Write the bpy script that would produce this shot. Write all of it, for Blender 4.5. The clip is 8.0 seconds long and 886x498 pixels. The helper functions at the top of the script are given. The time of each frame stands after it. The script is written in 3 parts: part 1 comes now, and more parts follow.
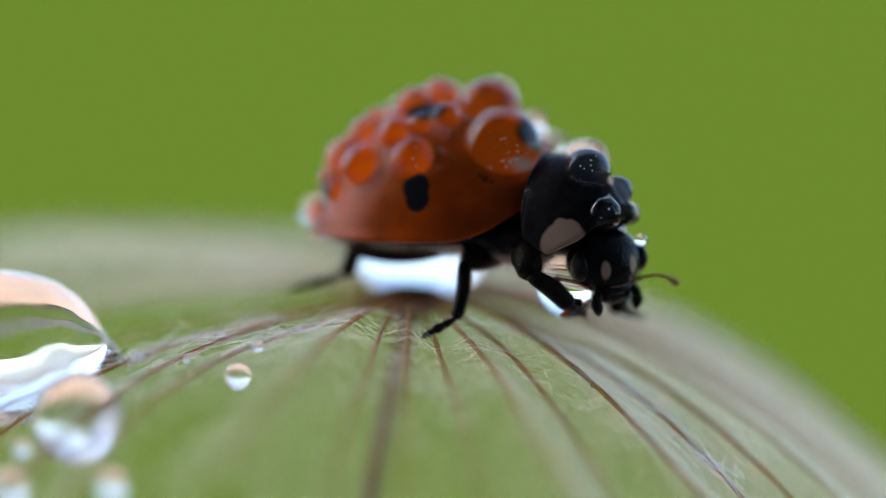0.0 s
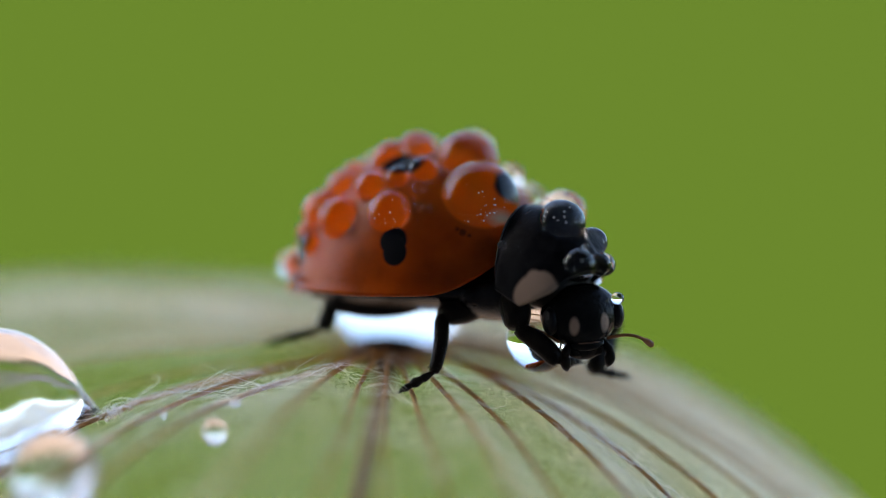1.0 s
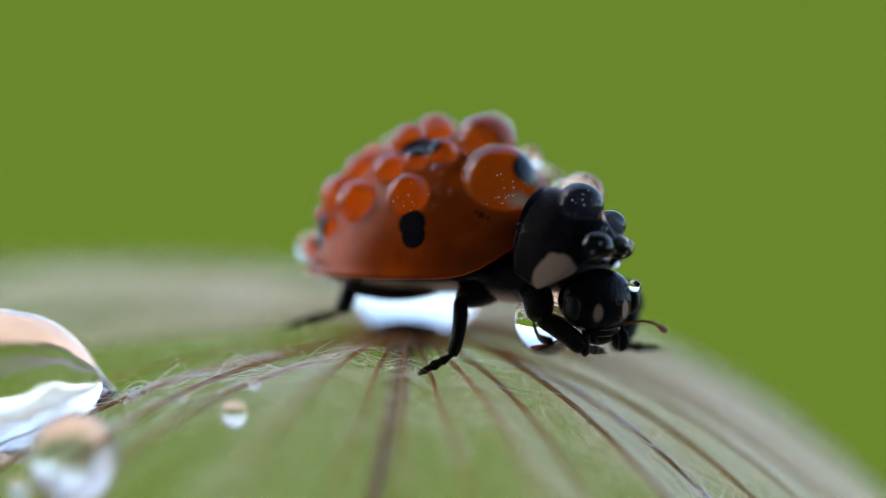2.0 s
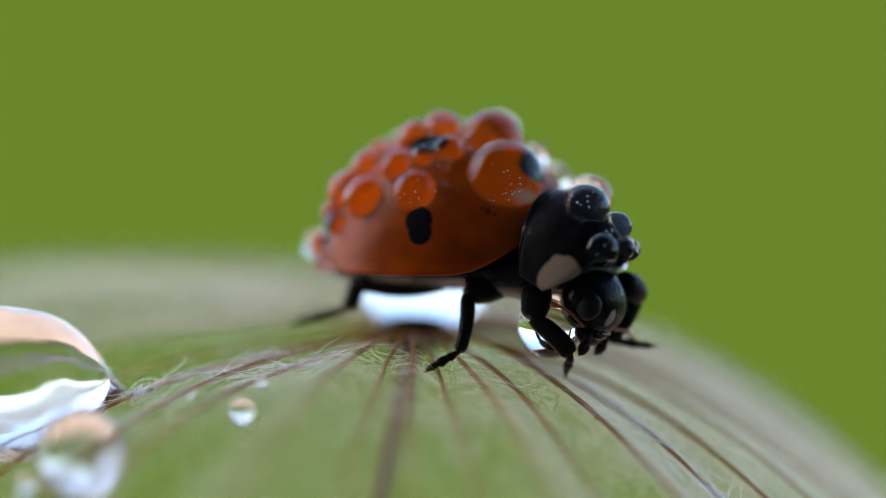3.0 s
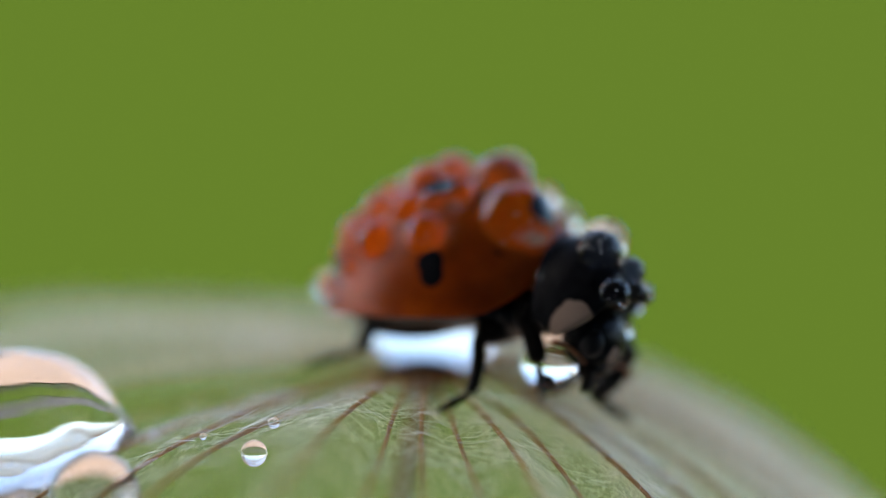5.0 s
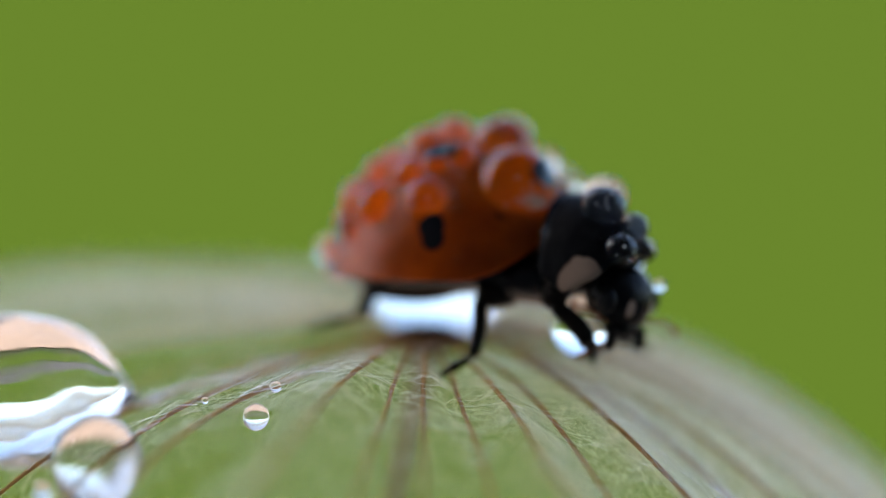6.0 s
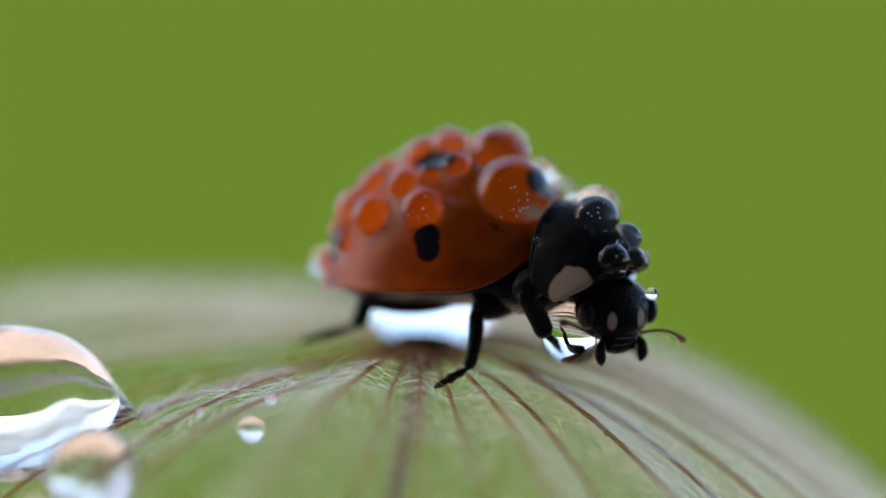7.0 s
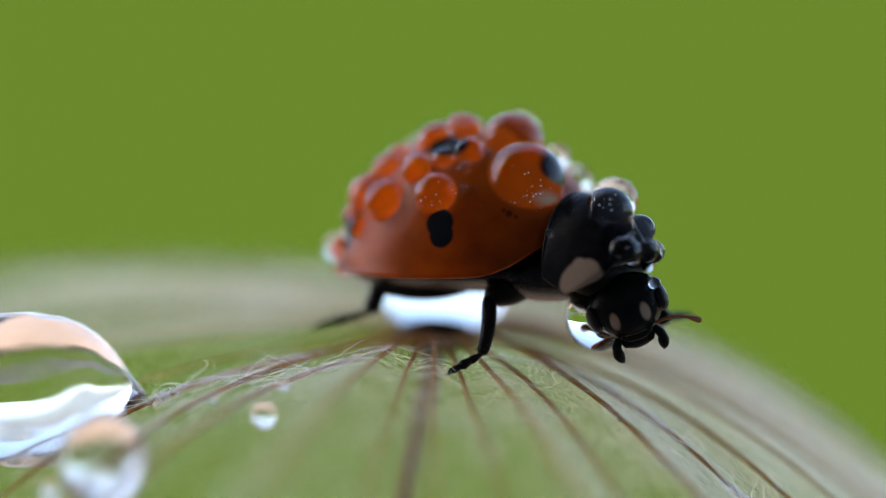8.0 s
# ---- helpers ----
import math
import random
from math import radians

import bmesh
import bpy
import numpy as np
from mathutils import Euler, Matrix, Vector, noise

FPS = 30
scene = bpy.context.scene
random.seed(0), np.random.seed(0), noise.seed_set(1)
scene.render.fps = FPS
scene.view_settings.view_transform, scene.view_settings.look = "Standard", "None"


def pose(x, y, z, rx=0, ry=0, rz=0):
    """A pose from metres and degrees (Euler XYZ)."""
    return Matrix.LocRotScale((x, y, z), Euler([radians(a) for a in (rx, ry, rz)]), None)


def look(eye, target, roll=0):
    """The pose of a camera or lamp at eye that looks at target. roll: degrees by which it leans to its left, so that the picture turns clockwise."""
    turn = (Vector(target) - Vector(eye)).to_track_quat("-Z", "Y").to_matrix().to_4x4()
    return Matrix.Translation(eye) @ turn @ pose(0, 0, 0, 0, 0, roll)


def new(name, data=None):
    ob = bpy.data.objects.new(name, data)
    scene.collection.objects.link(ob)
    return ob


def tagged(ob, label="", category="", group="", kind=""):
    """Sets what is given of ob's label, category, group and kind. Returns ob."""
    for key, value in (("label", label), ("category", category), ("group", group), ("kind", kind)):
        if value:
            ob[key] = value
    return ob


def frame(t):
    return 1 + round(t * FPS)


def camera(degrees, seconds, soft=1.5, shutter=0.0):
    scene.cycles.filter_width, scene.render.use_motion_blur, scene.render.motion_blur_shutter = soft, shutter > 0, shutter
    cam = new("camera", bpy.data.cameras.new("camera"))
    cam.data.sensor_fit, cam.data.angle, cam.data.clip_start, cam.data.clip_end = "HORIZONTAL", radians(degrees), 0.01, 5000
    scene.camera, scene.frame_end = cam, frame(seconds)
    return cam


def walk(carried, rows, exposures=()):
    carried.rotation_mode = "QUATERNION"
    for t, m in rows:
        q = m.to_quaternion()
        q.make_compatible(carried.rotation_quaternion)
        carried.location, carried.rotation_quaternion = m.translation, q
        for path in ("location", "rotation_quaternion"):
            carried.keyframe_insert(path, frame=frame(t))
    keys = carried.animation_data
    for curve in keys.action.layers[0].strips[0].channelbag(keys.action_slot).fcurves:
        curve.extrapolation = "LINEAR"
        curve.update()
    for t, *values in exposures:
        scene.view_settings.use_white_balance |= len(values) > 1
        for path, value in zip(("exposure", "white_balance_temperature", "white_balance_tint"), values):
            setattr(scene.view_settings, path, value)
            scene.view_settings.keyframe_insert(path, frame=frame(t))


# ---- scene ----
D = 240.0          # millimetres from the lens to the plane of sharp focus
cam = camera(2 * math.degrees(math.atan(8.624 / D)), 8.0, soft=0.8)
cam.data.dof.use_dof = True
cam.data.dof.focus_distance = D / 1000
cam.data.dof.aperture_fstop = 20.0
cam.data.dof.aperture_blades = 0


def pm(x, y, z, rx=0, ry=0, rz=0):
    """A pose from millimetres and degrees."""
    return pose(x / 1000, y / 1000, z / 1000, rx, ry, rz)


# seconds, sideways, height, backward shift (mm), clockwise roll of the picture (degrees)
WALK = [(0.0, -0.230, -0.930, 1.0, 0.12), (0.5, 0.098, -0.311, 0.6, 0.04), (1.0, 0.209, 0.120, 0.4, 0.0),
        (1.5, 0.0, 0.0, 0.4, 0.0), (1.7, -0.09, -0.10, 0.4, -0.03), (2.8, -0.21, -0.32, 0.5, -0.24), (3.0, -0.288, -0.285, 0.5, -0.27),
        (3.5, -0.788, 1.012, 0.7, -0.45), (4.0, -0.755, 1.790, 1.4, -0.35), (4.5, -0.525, 0.702, 1.1, -0.30),
        (5.0, -0.502, 0.540, 2.0, -0.38), (5.2, -0.50, 0.465, 2.0, -0.42), (6.3, -0.54, -0.275, 2.0, -0.60), (6.5, -0.500, -0.115, 2.0, -0.62),
        (7.0, -0.443, 0.043, 0.8, -0.68), (7.5, -0.409, -0.185, 0.5, -0.72), (8.0, -0.703, -0.230, 0.4, -0.66)]
walk(cam, [(t, pm(0.87 + x, -D - back, 1.80 + z, 90, 0, 0) @ pose(0, 0, 0, 0, 0, roll)) for t, x, z, back, roll in WALK],
     [(0.0, 2.29), (1.5, 2.22), (3.5, 2.17), (4.5, 2.10), (5.2, 2.13), (6.5, 2.25), (8.0, 2.26)])

# ---- world and light ----
world = bpy.data.worlds.new("world")
scene.world = world
world.use_nodes = True
wn = world.node_tree
sky = wn.nodes.new("ShaderNodeTexSky")
sky.sky_type, sky.sun_disc = "NISHITA", False
SUN_EL, SUN_AZ = 45, 264
sky.sun_elevation, sky.sun_rotation = radians(SUN_EL), radians(SUN_AZ)
sky.air_density, sky.dust_density, sky.ozone_density = 1.0, 2.0, 1.0
wn.links.new(sky.outputs[0], wn.nodes["Background"].inputs[0])
wn.nodes["Background"].inputs[1].default_value = 0.112
sun = new("sun", bpy.data.lights.new("sun", "SUN"))
sun.data.energy, sun.data.angle, sun.data.color = 4.1, radians(0.5), (1.0, 0.95, 0.87)
sd = Vector((math.sin(radians(SUN_AZ)) * math.cos(radians(SUN_EL)), math.cos(radians(SUN_AZ)) * math.cos(radians(SUN_EL)), math.sin(radians(SUN_EL))))
sun.matrix_basis = look(sd * 3, (0, 0, 0))


# ---- materials ----
def material(name, base=(0.5, 0.5, 0.5), rough=0.5, coat=0.0, grain=0.0, grain_scale=2000, bump=0.0, bump_scale=8000, second=None, patch_scale=300, spec=0.5):
    """A principled material with colour variation at two scales and a fine relief. Scales are per metre."""
    m = bpy.data.materials.new(name)
    m.use_nodes = True
    nt, n = m.node_tree, m.node_tree.nodes
    b = n["Principled BSDF"]
    b.inputs["Base Color"].default_value = (*base, 1)
    b.inputs["Roughness"].default_value = rough
    b.inputs["Coat Weight"].default_value = coat
    b.inputs["Coat Roughness"].default_value = 0.08
    b.inputs["Specular IOR Level"].default_value = spec
    tc = n.new("ShaderNodeTexCoord")
    if grain:
        big, fine = n.new("ShaderNodeTexNoise"), n.new("ShaderNodeTexNoise")
        big.inputs["Scale"].default_value, fine.inputs["Scale"].default_value = patch_scale, grain_scale
        mix = n.new("ShaderNodeMix")
        mix.data_type = "RGBA"
        mix.inputs[6].default_value = (*base, 1)
        mix.inputs[7].default_value = (*(second or [c * (1 - grain) for c in base]), 1)
        mr = n.new("ShaderNodeMapRange")
        mr.inputs[1].default_value, mr.inputs[2].default_value = 0.7, 1.3
        add = n.new("ShaderNodeMath")
        for k, tex in enumerate((big, fine)):
            nt.links.new(tc.outputs["Object"], tex.inputs["Vector"])
            nt.links.new(tex.outputs[0], add.inputs[k])
        nt.links.new(add.outputs[0], mr.inputs[0])
        nt.links.new(mr.outputs[0], mix.inputs[0])
        nt.links.new(mix.outputs[2], b.inputs["Base Color"])
        m["mixed"] = mix.name
    if bump:
        tex, bp = n.new("ShaderNodeTexNoise"), n.new("ShaderNodeBump")
        tex.inputs["Scale"].default_value = bump_scale
        bp.inputs["Strength"].default_value, bp.inputs["Distance"].default_value = bump, 0.00005
        nt.links.new(tc.outputs["Object"], tex.inputs["Vector"])
        nt.links.new(tex.outputs[0], bp.inputs["Height"])
        nt.links.new(bp.outputs[0], b.inputs["Normal"])
    return m


def spots(m, marks, colour, wobble=0.00016, wobble_scale=1500, edge=0.00003, gloss=None):
    """Lays marks (x, y, z, radius in mm, stretch) of one colour over a material."""
    nt, n = m.node_tree, m.node_tree.nodes
    b = n["Principled BSDF"]
    tc, tex = n.new("ShaderNodeTexCoord"), n.new("ShaderNodeTexNoise")
    tex.inputs["Scale"].default_value = wobble_scale
    nt.links.new(tc.outputs["Object"], tex.inputs["Vector"])
    last = None
    for x, y, z, r, sx, sy, sz in marks:
        sub = n.new("ShaderNodeVectorMath")
        sub.operation = "SUBTRACT"
        sub.inputs[1].default_value = (x / 1000, y / 1000, z / 1000)
        nt.links.new(tc.outputs["Object"], sub.inputs[0])
        mul = n.new("ShaderNodeVectorMath")
        mul.operation = "MULTIPLY"
        mul.inputs[1].default_value = (1 / sx, 1 / sy, 1 / sz)
        nt.links.new(sub.outputs[0], mul.inputs[0])
        ln = n.new("ShaderNodeVectorMath")
        ln.operation = "LENGTH"
        nt.links.new(mul.outputs[0], ln.inputs[0])
        ad = n.new("ShaderNodeMath")
        ad.operation = "MULTIPLY_ADD"
        ad.inputs[1].default_value = wobble
        nt.links.new(tex.outputs[0], ad.inputs[0])
        nt.links.new(ln.outputs["Value"], ad.inputs[2])
        mr = n.new("ShaderNodeMapRange")
        edge0 = r / 1000 + wobble / 2
        mr.inputs[1].default_value, mr.inputs[2].default_value = edge0 - edge, edge0 + edge
        mr.inputs[3].default_value, mr.inputs[4].default_value = 1, 0
        nt.links.new(ad.outputs[0], mr.inputs[0])
        if last is None:
            last = mr.outputs[0]
        else:
            mx = n.new("ShaderNodeMath")
            mx.operation = "MAXIMUM"
            nt.links.new(last, mx.inputs[0])
            nt.links.new(mr.outputs[0], mx.inputs[1])
            last = mx.outputs[0]
    if gloss is not None:
        mr = n.new("ShaderNodeMapRange")
        mr.inputs[3].default_value, mr.inputs[4].default_value = b.inputs["Specular IOR Level"].default_value, gloss
        nt.links.new(last, mr.inputs[0])
        nt.links.new(mr.outputs[0], b.inputs["Specular IOR Level"])
    mix = n.new("ShaderNodeMix")
    mix.data_type = "RGBA"
    links = b.inputs["Base Color"].links
    if links:
        nt.links.new(links[0].from_socket, mix.inputs[6])
    else:
        mix.inputs[6].default_value = b.inputs["Base Color"].default_value
    mix.inputs[7].default_value = (*colour, 1)
    nt.links.new(last, mix.inputs[0])
    nt.links.new(mix.outputs[2], b.inputs["Base Color"])
    return m


def water(name):
    m = bpy.data.materials.new(name)
    m.use_nodes = True
    nt = m.node_tree
    nt.nodes.remove(nt.nodes["Principled BSDF"])
    g = nt.nodes.new("ShaderNodeBsdfGlass")
    g.inputs["IOR"].default_value, g.inputs["Roughness"].default_value = 1.333, 0.0
    nt.links.new(g.outputs[0], nt.nodes["Material Output"].inputs[0])
    return m


ORANGE = material("elytra_orange", (0.44, 0.068, 0.001), 0.27, 0.0, 0.35, 1500, 0.12, 9000, (0.25, 0.037, 0.001), 330, spec=0.12)
ORANGE.node_tree.nodes["Principled BSDF"].inputs["Subsurface Weight"].default_value = 0.15
ORANGE.node_tree.nodes["Principled BSDF"].inputs["Sheen Weight"].default_value = 0.03
ORANGE.node_tree.nodes["Principled BSDF"].inputs["Sheen Roughness"].default_value = 0.3
ORANGE.node_tree.nodes["Principled BSDF"].inputs["Subsurface Radius"].default_value = (1.0, 0.3, 0.05)
ORANGE.node_tree.nodes["Principled BSDF"].inputs["Subsurface Scale"].default_value = 0.0005
BLACK = material("black_cuticle", (0.014, 0.013, 0.014), 0.24, 0.0, 0.5, 3000, 0.3, 14000, (0.005, 0.005, 0.006), 600, spec=0.2)
PRONOTUM = material("pronotum_cuticle", (0.013, 0.013, 0.014), 0.32, 0.0, 0.5, 3000, 0.15, 14000, (0.004, 0.004, 0.005), 600, spec=0.02)
spots(PRONOTUM, [(1.88, -1.36, -0.70, 0.46, 1, 1, 1.1), (1.66, -1.26, -0.52, 0.22, 1, 1, 1), (1.82, -1.24, -0.52, 0.29, 1, 1, 1), (2.02, -1.38, -0.86, 0.27, 1, 1, 1)], (0.34, 0.25, 0.195))
FACE = material("head_cuticle", (0.012, 0.012, 0.012), 0.18, 0.0, 0.5, 3000, 0.3, 14000, (0.005, 0.005, 0.006), 600, spec=0.09)
spots(FACE, [(0.54, -0.31, 0.02, 0.12, 1, 0.8, 1.5), (0.54, 0.31, 0.02, 0.12, 1, 0.8, 1.5)], (0.40, 0.29, 0.23), 0.00006)
LEGBLACK = material("leg_cuticle", (0.019, 0.015, 0.012), 0.36, 0.0, 0.5, 4000, 0.4, 18000, (0.006, 0.005, 0.005), 900, spec=0.06)
BROWN = material("antenna_brown", (0.42, 0.14, 0.045), 0.5, 0.0, 0.5, 6000, 0.4, 18000, (0.2, 0.065, 0.025), 1500)
LIP = material("lip_brown", (0.16, 0.085, 0.05), 0.45, 0.0, 0.4, 6000)
EYE = material("compound_eye", (0.008, 0.008, 0.01), 0.3, 0.0, 0.0, bump=0.5, bump_scale=26000, spec=0.2)
RAY = material("pappus_ray", (0.54, 0.355, 0.17), 0.55, 0.0, 0.5, 5000, 0.3, 12000, (0.27, 0.17, 0.08), 700, spec=0.08)
CORE = material("hub_brown", (0.085, 0.038, 0.014), 0.7, 0.0, 0.5, 6000, 0.5, 9000, (0.035, 0.015, 0.006), 900, spec=0.2)
FIBRE = material("pappus_fibre", (0.97, 0.955, 0.80), 0.3, 0.0, 0.1, 3000)

WET = material("wet_fibre", (0.97, 0.96, 0.95), 0.4, 0.0, 0.05, 3000, spec=0.35)


def let_through(m, share, colour):
    """Lets light pass through thin hairs."""
    nt = m.node_tree
    see, half = nt.nodes.new("ShaderNodeBsdfTranslucent"), nt.nodes.new("ShaderNodeMixShader")
    see.inputs[0].default_value, half.inputs[0].default_value = (*colour, 1), share
    nt.links.new(nt.nodes["Principled BSDF"].outputs[0], half.inputs[1])
    nt.links.new(see.outputs[0], half.inputs[2])
    nt.links.new(half.outputs[0], nt.nodes["Material Output"].inputs[0])


let_through(FIBRE, 0.78, (0.97, 0.96, 0.82))
let_through(WET, 0.7, (0.98, 0.97, 0.96))
let_through(RAY, 0.45, (0.76, 0.51, 0.24))
STEM = material("seed_stem", (0.34, 0.17, 0.065), 0.75, 0.0, 0.5, 6000, 0.4, 9000, (0.22, 0.10, 0.035), 500, spec=0.05)
WATER = water("water")
GLINT = material("bubble_glint", (0.95, 0.94, 0.92), 0.25, 0.0, 0.2, 5000)
GRASS = material("lawn_green", (0.0252, 0.0418, 0.0040), 1.0, 0.0, 0.3, 30, second=(0.0232, 0.0396, 0.0045), patch_scale=0.12, spec=0.0)
UNSEEN_WALL = material("unseen_wall_grey", (0.115, 0.105, 0.10), 0.9, 0.0, 0.4, 40, 0.4, 60, (0.075, 0.07, 0.066), 3, spec=0.1)
FRONT_GROUND = material("front_ground_grey", (0.13, 0.11, 0.10), 0.95, 0.0, 0.4, 90, 0.5, 150, (0.085, 0.072, 0.064), 6, spec=0.1)
BLOCKER = material("blocker_brown", (0.16, 0.12, 0.09), 0.8, 0.0, 0.4, 40, 0.3, 80, (0.10, 0.075, 0.055), 3, spec=0.1)
BED = material("ground_cover", (0.012, 0.026, 0.005), 0.95, 0.0, 0.4, 60, 0.4, 100, (0.02, 0.014, 0.008), 5, spec=0.05)
HEDGE = material("far_hedge", (0.02, 0.034, 0.008), 0.95, 0.0, 0.5, 3, second=(0.008, 0.014, 0.004), patch_scale=0.4, spec=0.05)
GRAVEL = material("dark_gravel", (0.040, 0.038, 0.036), 0.95, 0.0, 0.5, 40, 0.4, 100, (0.016, 0.016, 0.015), 1.2, spec=0.1)
PAVING = material("tan_paving", (0.195, 0.135, 0.098), 0.85, 0.0, 0.3, 60, 0.3, 200, (0.135, 0.092, 0.066), 4)


# ---- mesh helpers (millimetres in, metres out) ----
def mesh_of(name, verts, faces, mat, smooth=True):
    me = bpy.data.meshes.new(name)
    me.from_pydata((np.asarray(verts, float) / 1000).tolist(), [], [tuple(int(i) for i in f) for f in faces])
    me.validate()
    me.materials.append(mat)
    if smooth:
        me.polygons.foreach_set("use_smooth", [True] * len(me.polygons))
    bm = bmesh.new()
    bm.from_mesh(me)
    bmesh.ops.recalc_face_normals(bm, faces=bm.faces)
    bm.to_mesh(me)
    bm.free()
    return me


def part(name, me, parent, label="", m=None):
    ob = new(name, me)
    ob.parent = parent
    if m is not None:
        ob.matrix_basis = m
    return tagged(ob, label) if label else ob


def tube(points, radii, sides=10, caps=True):
    """Vertices and faces of a tapered tube along points."""
    pts = [Vector(p) for p in points]
    verts, faces = [], []
    side = None
    for i, p in enumerate(pts):
        d = (pts[min(i + 1, len(pts) - 1)] - pts[max(i - 1, 0)]).normalized()
        if side is None:
            side = d.cross(Vector((0, 0, 1)) if abs(d.z) < 0.9 else Vector((1, 0, 0))).normalized()
        side = (side - d * side.dot(d)).normalized()
        up = d.cross(side)
        for k in range(sides):
            a = 2 * math.pi * k / sides
            verts.append(p + radii[i] * (math.cos(a) * side + math.sin(a) * up))
        if i:
            o = (i - 1) * sides
            faces += [(o + k, o + (k + 1) % sides, o + sides + (k + 1) % sides, o + sides + k) for k in range(sides)]
    if caps:
        o = (len(pts) - 1) * sides
        faces += [tuple(range(sides)), tuple(range(o, o + sides))]
    return verts, faces


def joined(*pieces):
    verts, faces = [], []
    for v, f in pieces:
        o = len(verts)
        verts += list(v)
        faces += [tuple(i + o for i in q) for q in f]
    return verts, faces


def ball(rx, ry, rz, at=(0, 0, 0), seg=24, rings=16, warp=None):
    verts, faces = [], []
    for i in range(rings + 1):
        th = math.pi * i / rings
        for k in range(seg):
            a = 2 * math.pi * k / seg
            p = Vector((math.sin(th) * math.cos(a), math.sin(th) * math.sin(a), math.cos(th)))
            if warp:
                p = warp(p)
            verts.append(Vector((p.x * rx + at[0], p.y * ry + at[1], p.z * rz + at[2])))
    for i in range(rings):
        for k in range(seg):
            a, b = i * seg + k, i * seg + (k + 1) % seg
            faces.append((a, b, b + seg, a + seg))
    return merge(verts, faces)


def merge(verts, faces):
    """Joins vertices that coincide and drops faces that collapse."""
    key, index, out = {}, [], []
    for v in verts:
        k = (round(v[0], 5), round(v[1], 5), round(v[2], 5))
        if k not in key:
            key[k] = len(out)
            out.append(v)
        index.append(key[k])
    good = []
    for f in faces:
        g = []
        for i in f:
            if index[i] not in g:
                g.append(index[i])
        if len(g) > 2:
            good.append(tuple(g))
    return out, good


# ---- ground, bank and paving ----
def build_ground():
    xs = [-400, -120, -50, -20, -8, -3, 0, 3, 8, 20, 50, 120, 400]
    ys = [-400, -100, -30, -8, -2, 0, 1, 2, 3, 4, 5, 6, 7, 8, 9, 10, 11, 13, 15, 17, 24, 40, 120, 400]
    verts, faces = [], []
    for y in ys:
        for x in xs:
            k = min(max((y - 4.6) / 12.4, 0), 1)
            rise = k if k < 0.9 else 0.9 + 0.5 * (k - 0.9)
            verts.append((x * 1000, y * 1000, -320 + 1950 * rise))
    w = len(xs)
    for j in range(len(ys) - 1):
        for i in range(w - 1):
            faces.append((j * w + i, j * w + i + 1, (j + 1) * w + i + 1, (j + 1) * w + i))
    ground = new("ground", mesh_of("ground", verts, faces, GRASS))
    tagged(ground, "smooth green lawn rising to a grassy bank", "lawn", kind="structure")
    v, f = [], []
    for sx in (-1500, 1500):
        for sy in (300, 1250 if sx < 0 else 800):
            for z in (-322, -308):
                v.append((sx, sy, z))
    f = [(0, 1, 3, 2), (4, 5, 7, 6), (0, 1, 5, 4), (2, 3, 7, 6), (1, 3, 7, 5), (0, 2, 6, 4)]
    pav = new("pavement", mesh_of("pavement", v, f, PAVING, False))
    # walls out of view, added to block the sun and tone reflections
    for name, (x0, x1, y0, y1) in (("unseen_wall_south", (-1500, 1500, -650, -450)), ("unseen_wall_west", (-1500, -1300, -446, -70))):
        v = [(x, y, z) for x in (x0, x1) for y in (y0, y1) for z in (-306, 1650)]
        tagged(new(name, mesh_of(name, v, f, UNSEEN_WALL, False)), "unseen grey wall added to block sun and sky", "wall", kind="structure")
    # ground added before the paving to tone bounce light and drop reflections
    v = [(x, y, z) for x in (-1290, 1290) for y in (-440, 296) for z in (-322, -310)]
    tagged(new("front_ground", mesh_of("front_ground", v, f, FRONT_GROUND, False)), "grey-brown ground added before the paving to tone bounce and reflections", "soil", kind="structure")
    # unseen slab added overhead to keep zenith sky off the drops
    v = [(x, y if y < 0 else y + 0.09 * x, z) for x in (-1600, 1600) for y in (-700, 260) for z in (1654, 1760)]
    tagged(new("sky_blocker", mesh_of("sky_blocker", v, f, BLOCKER, False)), "unseen brown slab added to block the overhead sky", "roof", kind="structure")
    v = [(x, y - 0.15 * x, z) for x in (-1490, 1490) for y in (1032, 1260) for z in (-322, -285)]
    tagged(new("flower_bed", mesh_of("flower_bed", v, f, BED, False)), "dark green low planted bed along the terrace", "flower bed", kind="structure")
    v = [(x, y, z) for x in (-9000, 9000) for y in (2300, 4300) for z in (-322, -306)]
    tagged(new("path", mesh_of("path", v, f, GRAVEL, False)), "dark grey gravel path across the lawn", "path", kind="structure")
    v, f = [], []
    xs, zs = range(-60, 61), range(0, 13)
    for x in xs:
        for z in zs:
            top = 1.3 + 0.5 * noise.noise((x * 0.33, 0, 5)) + 0.3 * noise.noise((x * 1.1, 0, 9))
            h = top * math.sin(0.5 * math.pi * z / 12)
            deep = 2.2 * math.cos(0.5 * math.pi * z / 12) + 0.9 * noise.noise((x * 0.7, h * 0.8, 3)) + 0.4 * noise.noise((x * 2.1, h * 2.3, 1))
            v.append((x * 1000, 34000 - deep * 1000, h * 1000 + 1700))
    n = len(zs)
    for i in range(len(xs) - 1):
        for k in range(n - 1):
            f.append((i * n + k, (i + 1) * n + k, (i + 1) * n + k + 1, i * n + k + 1))
    tagged(new("backdrop", mesh_of("backdrop", v, f, HEDGE)), "dark green far hedge beyond the lawn", "hedge", kind="structure")
    tagged(pav, "pale tan terrace paving below the plant", "pavement", kind="structure")


build_ground()

